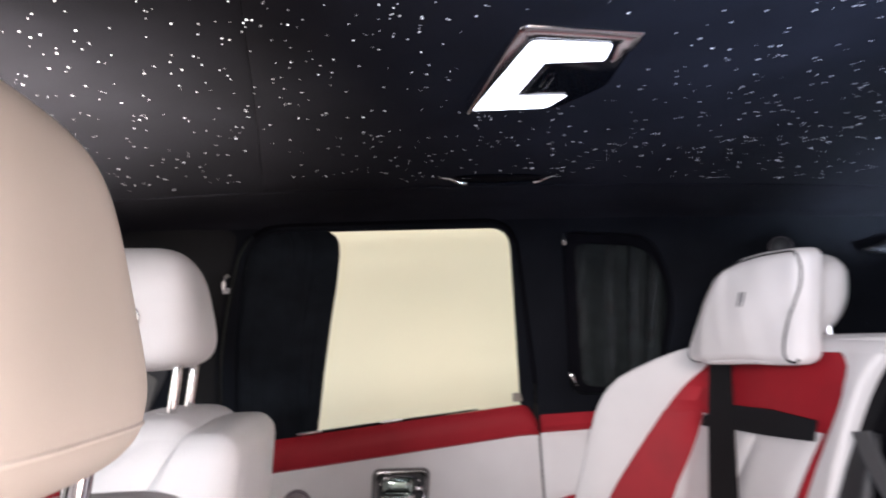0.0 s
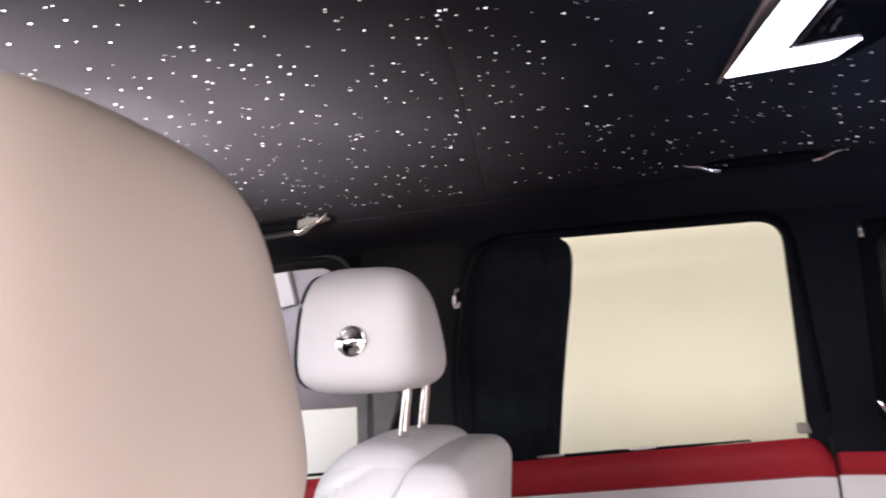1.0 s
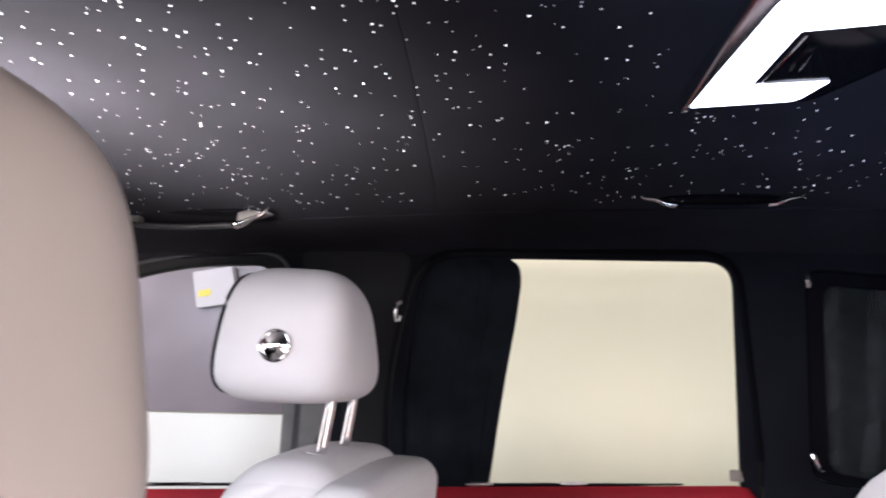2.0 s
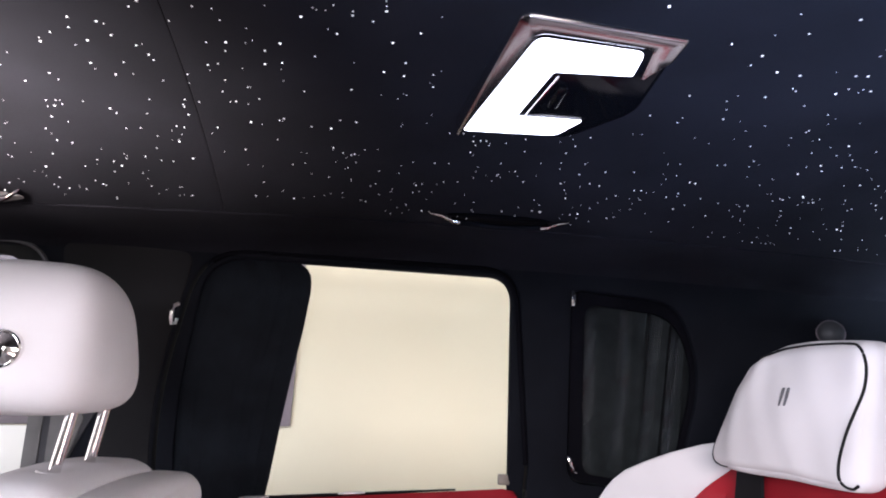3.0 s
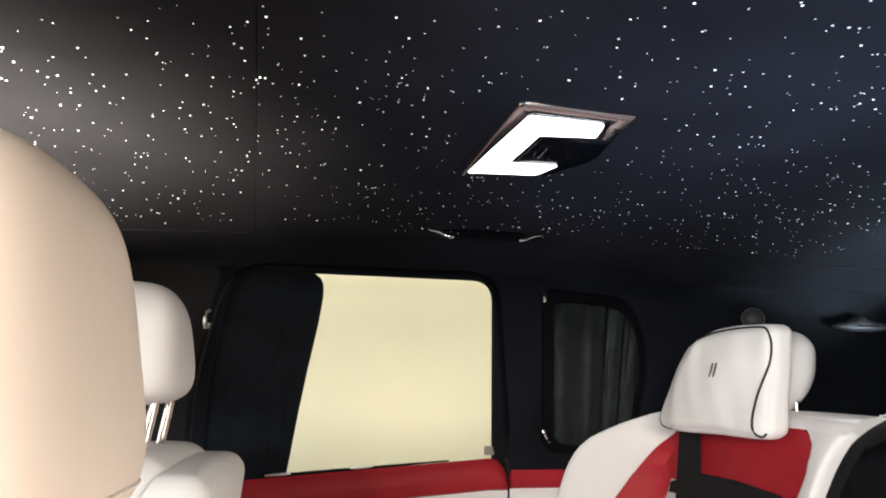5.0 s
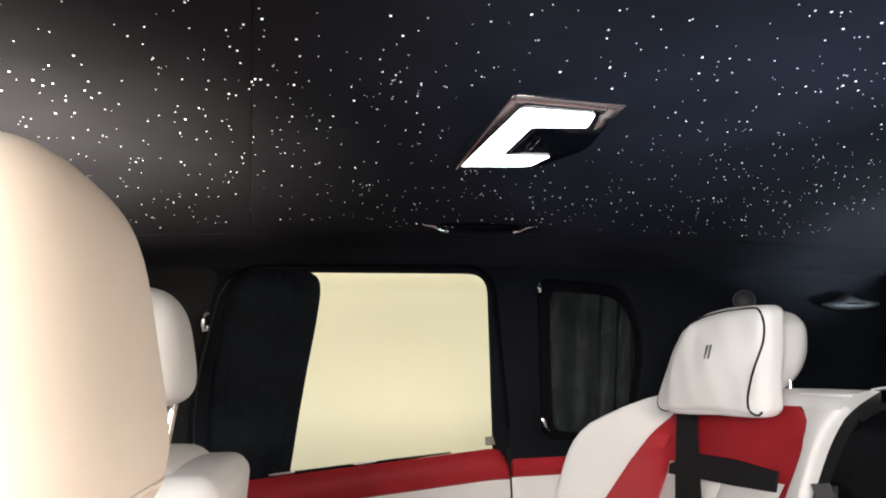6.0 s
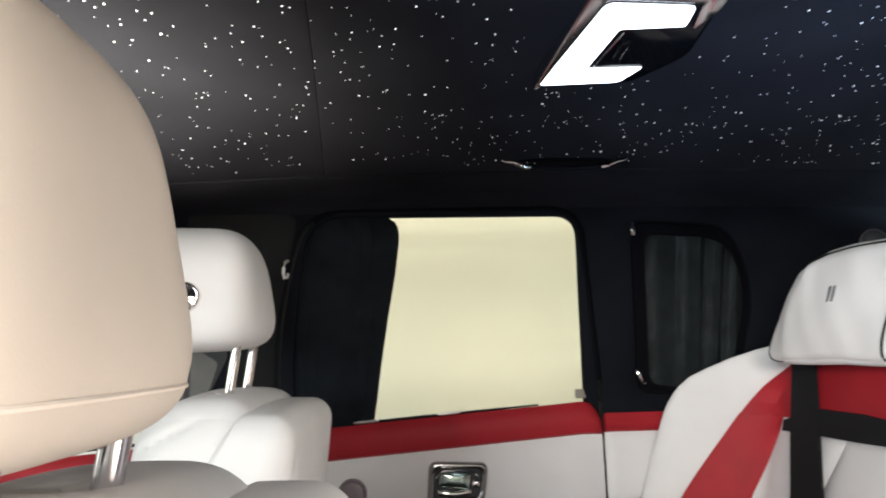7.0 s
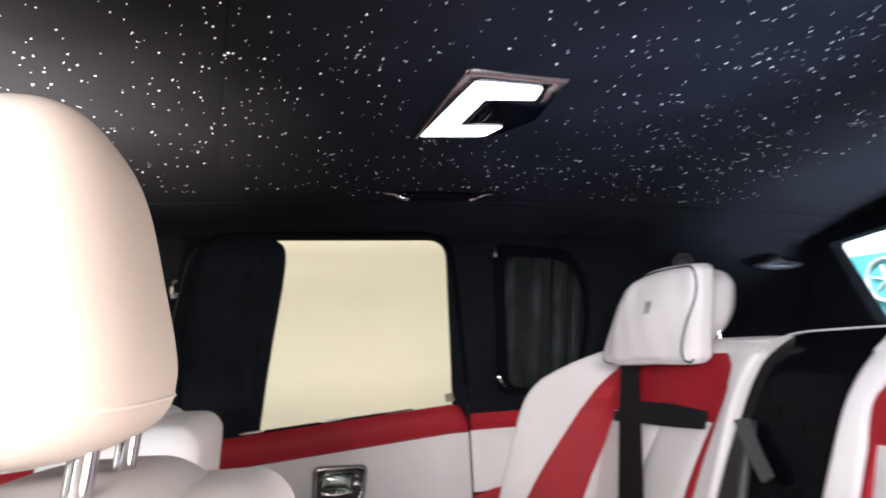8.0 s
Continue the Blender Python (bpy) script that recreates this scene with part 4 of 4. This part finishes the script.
def eased(pts, n=8):
    """A soft line through points in the plane."""
    out = []
    for a, b, c, d in zip([pts[0]] + pts[:-2], pts[:-1], pts[1:], pts[2:] + [pts[-1]]):
        for k in range(n):
            t = k / n
            out.append(tuple(0.5 * (2 * b[q] + (c[q] - a[q]) * t + (2 * a[q] - 5 * b[q] + 4 * c[q] - d[q]) * t * t + (3 * b[q] - a[q] - 3 * c[q] + d[q]) * t ** 3) for q in (0, 1)))
    return out + [pts[-1]]


edge_line = eased([(0.105, 0.0925), (0.0, 0.0935), (-0.110, 0.0935), (-0.140, 0.0880), (-0.1500, 0.0690), (-0.1500, 0.035), (-0.1420, 0.000), (-0.1320, -0.035), (-0.1260, -0.066), (-0.1290, -0.088), (-0.1390, -0.0935), (-0.1480, -0.0880)])
part("piping", tube([pillow_face(y, z) for y, z in edge_line], 0.0021, sides=8), RUBBER, pillow, "dark piping along the pillow edge")
part("piping", tube([pillow_face(y, z) for y, z in eased([(0.1515, -0.020), (0.1515, -0.055), (0.1480, -0.082), (0.1330, -0.0935), (0.110, -0.0945)])], 0.0014, sides=8), RUBBER, pillow, "dark piping along the pillow edge")
for k, (dy, ln) in enumerate(((0.006, 0.014), (-0.004, 0.014))):
    p = PC + Vector((-0.0375 + 0.165 * (0.127 - dy), -0.032 + dy, 0.024))
    part("monogram_bar", rbox(p, (0.0022, 0.0011, ln), 0.0008, cuts=2, fn=lambda u, q: Vector((q.x + 0.19 * q.z, q.y - 0.25 * q.z, q.z))), STITCH, pillow, "small grey stitched bar")

# console between the rear seats
console = thing("rear_console", (0.72, -0.05, 0.50), "glossy black console between the rear seats", "console")


def cons(u, v):
    z = 0.70 + 0.585 * v
    w0, w1 = lerp(Y_E, z) + 0.030 * smooth((z - 1.10) / 0.12) - 0.001, lerp(Y_E, z) - 0.270
    y = w1 + (w0 - w1) * u
    return Vector((0.75 + 0.31 * (z - 1.30) + 0.014 + 0.03 * smooth((v - 0.9) / 0.1) ** 2, y, z - 0.006 * abs(2 * u - 1) ** 5 * v ** 4))


part("front_panel", sheet(cons, 20, 24, (0.09, 0, 0)), GLOSS, console, "glossy black panel")
part("top_edge", tube([cons(k / 20, 1.0) + Vector((0.004, 0, 0.002)) for k in range(21)], 0.0018, sides=8), WHITE, console, "white edging along the top")
part("armrest_pad", sheet(lambda u, v: cons(0.985 - 0.40 * u * (1 - 0.60 * v), 0.10 + 0.635 * v) + Vector((-0.006 - 0.010 * (1 - (2 * u - 1) ** 6) * (1 - (2 * v - 1) ** 8), 0, 0)), 14, 20, (0.02, 0, 0)), PADDED, console, "dark grey leather pad of the folded armrest")
part("pull_strap", sheet(lambda u, v: Vector((0.744 + 0.31 * (1.130 - 0.096 * u - 1.30) - 0.004 * math.sin(math.pi * u), 0.075 - 0.090 * u - (0.036 - 0.010 * u) * v, 1.130 - 0.096 * u + (0.006 + 0.009 * u) * v)), 12, 4, (0.006, 0, 0)), GREYL, console, "light grey pull strap")

# tweeter and belt guide at the back
tw = thing("tweeter", (0.99, 0.58, 1.52), "round smoked tweeter pod on the rear pillar", "tweeter")
part("pod", lathe((0.980, 0.585, 1.505), (-0.45, -0.85, 0.1), [(0.025, -0.03), (0.026, 0.003), (0.0245, 0.010), (0.018, 0.016), (0.009, 0.020), (0.001, 0.021)]), DOME, tw, "smoked round cover")
part("ring", lathe((0.980, 0.585, 1.505), (-0.45, -0.85, 0.1), [(0.0275, 0.000), (0.0285, 0.003), (0.027, 0.005), (0.026, 0.004)]), MAUVE, tw)
bg = thing("belt_guide", (1.30, 0.59, 1.49), "grey plastic belt guide on the rear pillar", "belt guide")
part("cover", rbox((1.300, 0.583, 1.492), (0.085, 0.014, 0.014), 0.010, cuts=15, puff=(0, 0.004, 0), fn=lambda u, p: Vector((p.x, p.y, p.z * (0.45 + 0.55 * smooth((1 - abs(u.x)) / 0.6)) + 0.016 * math.exp(-((p.x + 0.008) / 0.022) ** 2) * (0.5 + 0.5 * u.z)))), GUIDE, bg, "dull grey peaked cover")
part("slot", rbox((1.305, 0.567, 1.493), (0.032, 0.0025, 0.0022), 0.0015, cuts=2), SEAL, bg)

# ---- showroom outside ----
bm = rbox((0, -1.5, -0.05), (6.2, 3.7, 0.05), 0.01, cuts=1)
tagged(part("ground", bm, TILE), "grey polished showroom floor", "floor", "", "structure")
for name, c, h, m in (("wall_north", (0, 2.06, 1.6), (6.2, 0.06, 1.6), WALL), ("wall_south", (0, -5.2, 1.6), (6.2, 0.06, 1.6), ROOM), ("wall_east", (6.2, -1.5, 1.6), (0.06, 3.75, 1.6), ROOM), ("wall_west", (-6.2, -1.5, 1.6), (0.06, 3.75, 1.6), ROOM)):
    tagged(part(name, rbox(c, h, 0.01, cuts=1), m), "plain pale painted showroom wall", "wall", "", "structure")
tagged(part("ceiling_showroom", rbox((0, -1.5, 3.26), (6.2, 3.75, 0.05), 0.01, cuts=1), ROOM), "plain white showroom ceiling", "ceiling", "", "structure")
pn = thing("wall_panel", (-2.3, 1.98, 1.18), "large lilac-grey glossy panel on the cream wall", "wall panel")
part("board", plate([(-4.6, 1.04), (-0.318, 1.182), (-0.318, 2.6), (-4.6, 2.6)], [], lambda x, z, w: (x, 1.978 + w, z), 0.02, 0.003), LILAC, pn, "lilac-grey board")
# added white panel that stands for the overlit wall under the board
dd = thing("overlit_wall_panel", (-2.6, 1.98, 0.3), "plain white panel for the overlit wall under the lilac board", "wall panel")
part("facing", plate([(-4.6, 0.30), (-0.75, 0.30), (-0.75, 1.163), (-4.6, 1.036)], [], lambda x, z, w: (x, 1.976 + w, z), 0.02, 0.003), WALL_OVERLIT, dd, "smooth white facing for the overlit wall")
cd = thing("white_box", (-1.62, 1.95, 1.6), "small white box with a yellow print on the wall panel", "box")
part("body", rbox((-1.620, 1.955, 1.700), (0.100, 0.02, 0.085), 0.008, cuts=4, fn=lambda u, p: Vector((p.x - 0.25 * p.z, p.y, p.z + 0.15 * p.x))), PAPER, cd, "white card body")
part("print", plate(rpoly([(-1.690, 1.650), (-1.630, 1.662), (-1.636, 1.692), (-1.696, 1.680)], 0.006), [], lambda x, z, w: (x, 1.932 + w, z), 0.003), YELLOW, cd, "yellow printed patch")
sh = thing("wall_sheet", (-2.4, 1.97, 1.55), "pale sheet fixed to the lilac panel", "sheet")
part("paper", plate([(-2.75, 1.52), (-2.125, 1.545), (-2.14, 1.74), (-2.75, 1.78)], [], lambda x, z, w: (x, 1.970 + w, z), 0.004), PAPER, sh)
bd = thing("display_board", (2.2, 1.0, 0.0), "white and teal display board behind the car", "display board")
part("board", plate(rpoly([(0.1, 0.0), (1.8, 0.0), (1.8, 2.3), (0.1, 2.3)], 0.03), [], lambda y, z, w: (2.2 + w, y, z), 0.03), BOARD, bd, "white board")
part("teal_field", plate(rpoly([(0.12, 0.92), (1.78, 0.92), (1.78, 1.615), (0.12, 1.575)], 0.02), [], lambda y, z, w: (2.194 + w, y, z), 0.004), TEAL, bd, "teal printed field")
part("round_print", tube([(2.191, 1.015 + 0.086 * math.cos(2 * math.pi * k / 40), 1.485 + 0.086 * math.sin(2 * math.pi * k / 40)) for k in range(40)], 0.011, closed=True, sides=8, flat=0.6), BOARD, bd, "white round print")
for k in range(3):
    a = math.pi * k / 3 + 0.3
    part("print_bar", tube([(2.191, 1.015 + r * math.cos(a), 1.485 + r * math.sin(a)) for r in (-0.062, -0.03, 0.0, 0.03, 0.062)], 0.008, sides=6, flat=0.6), BOARD, bd, "white bar in the round print")
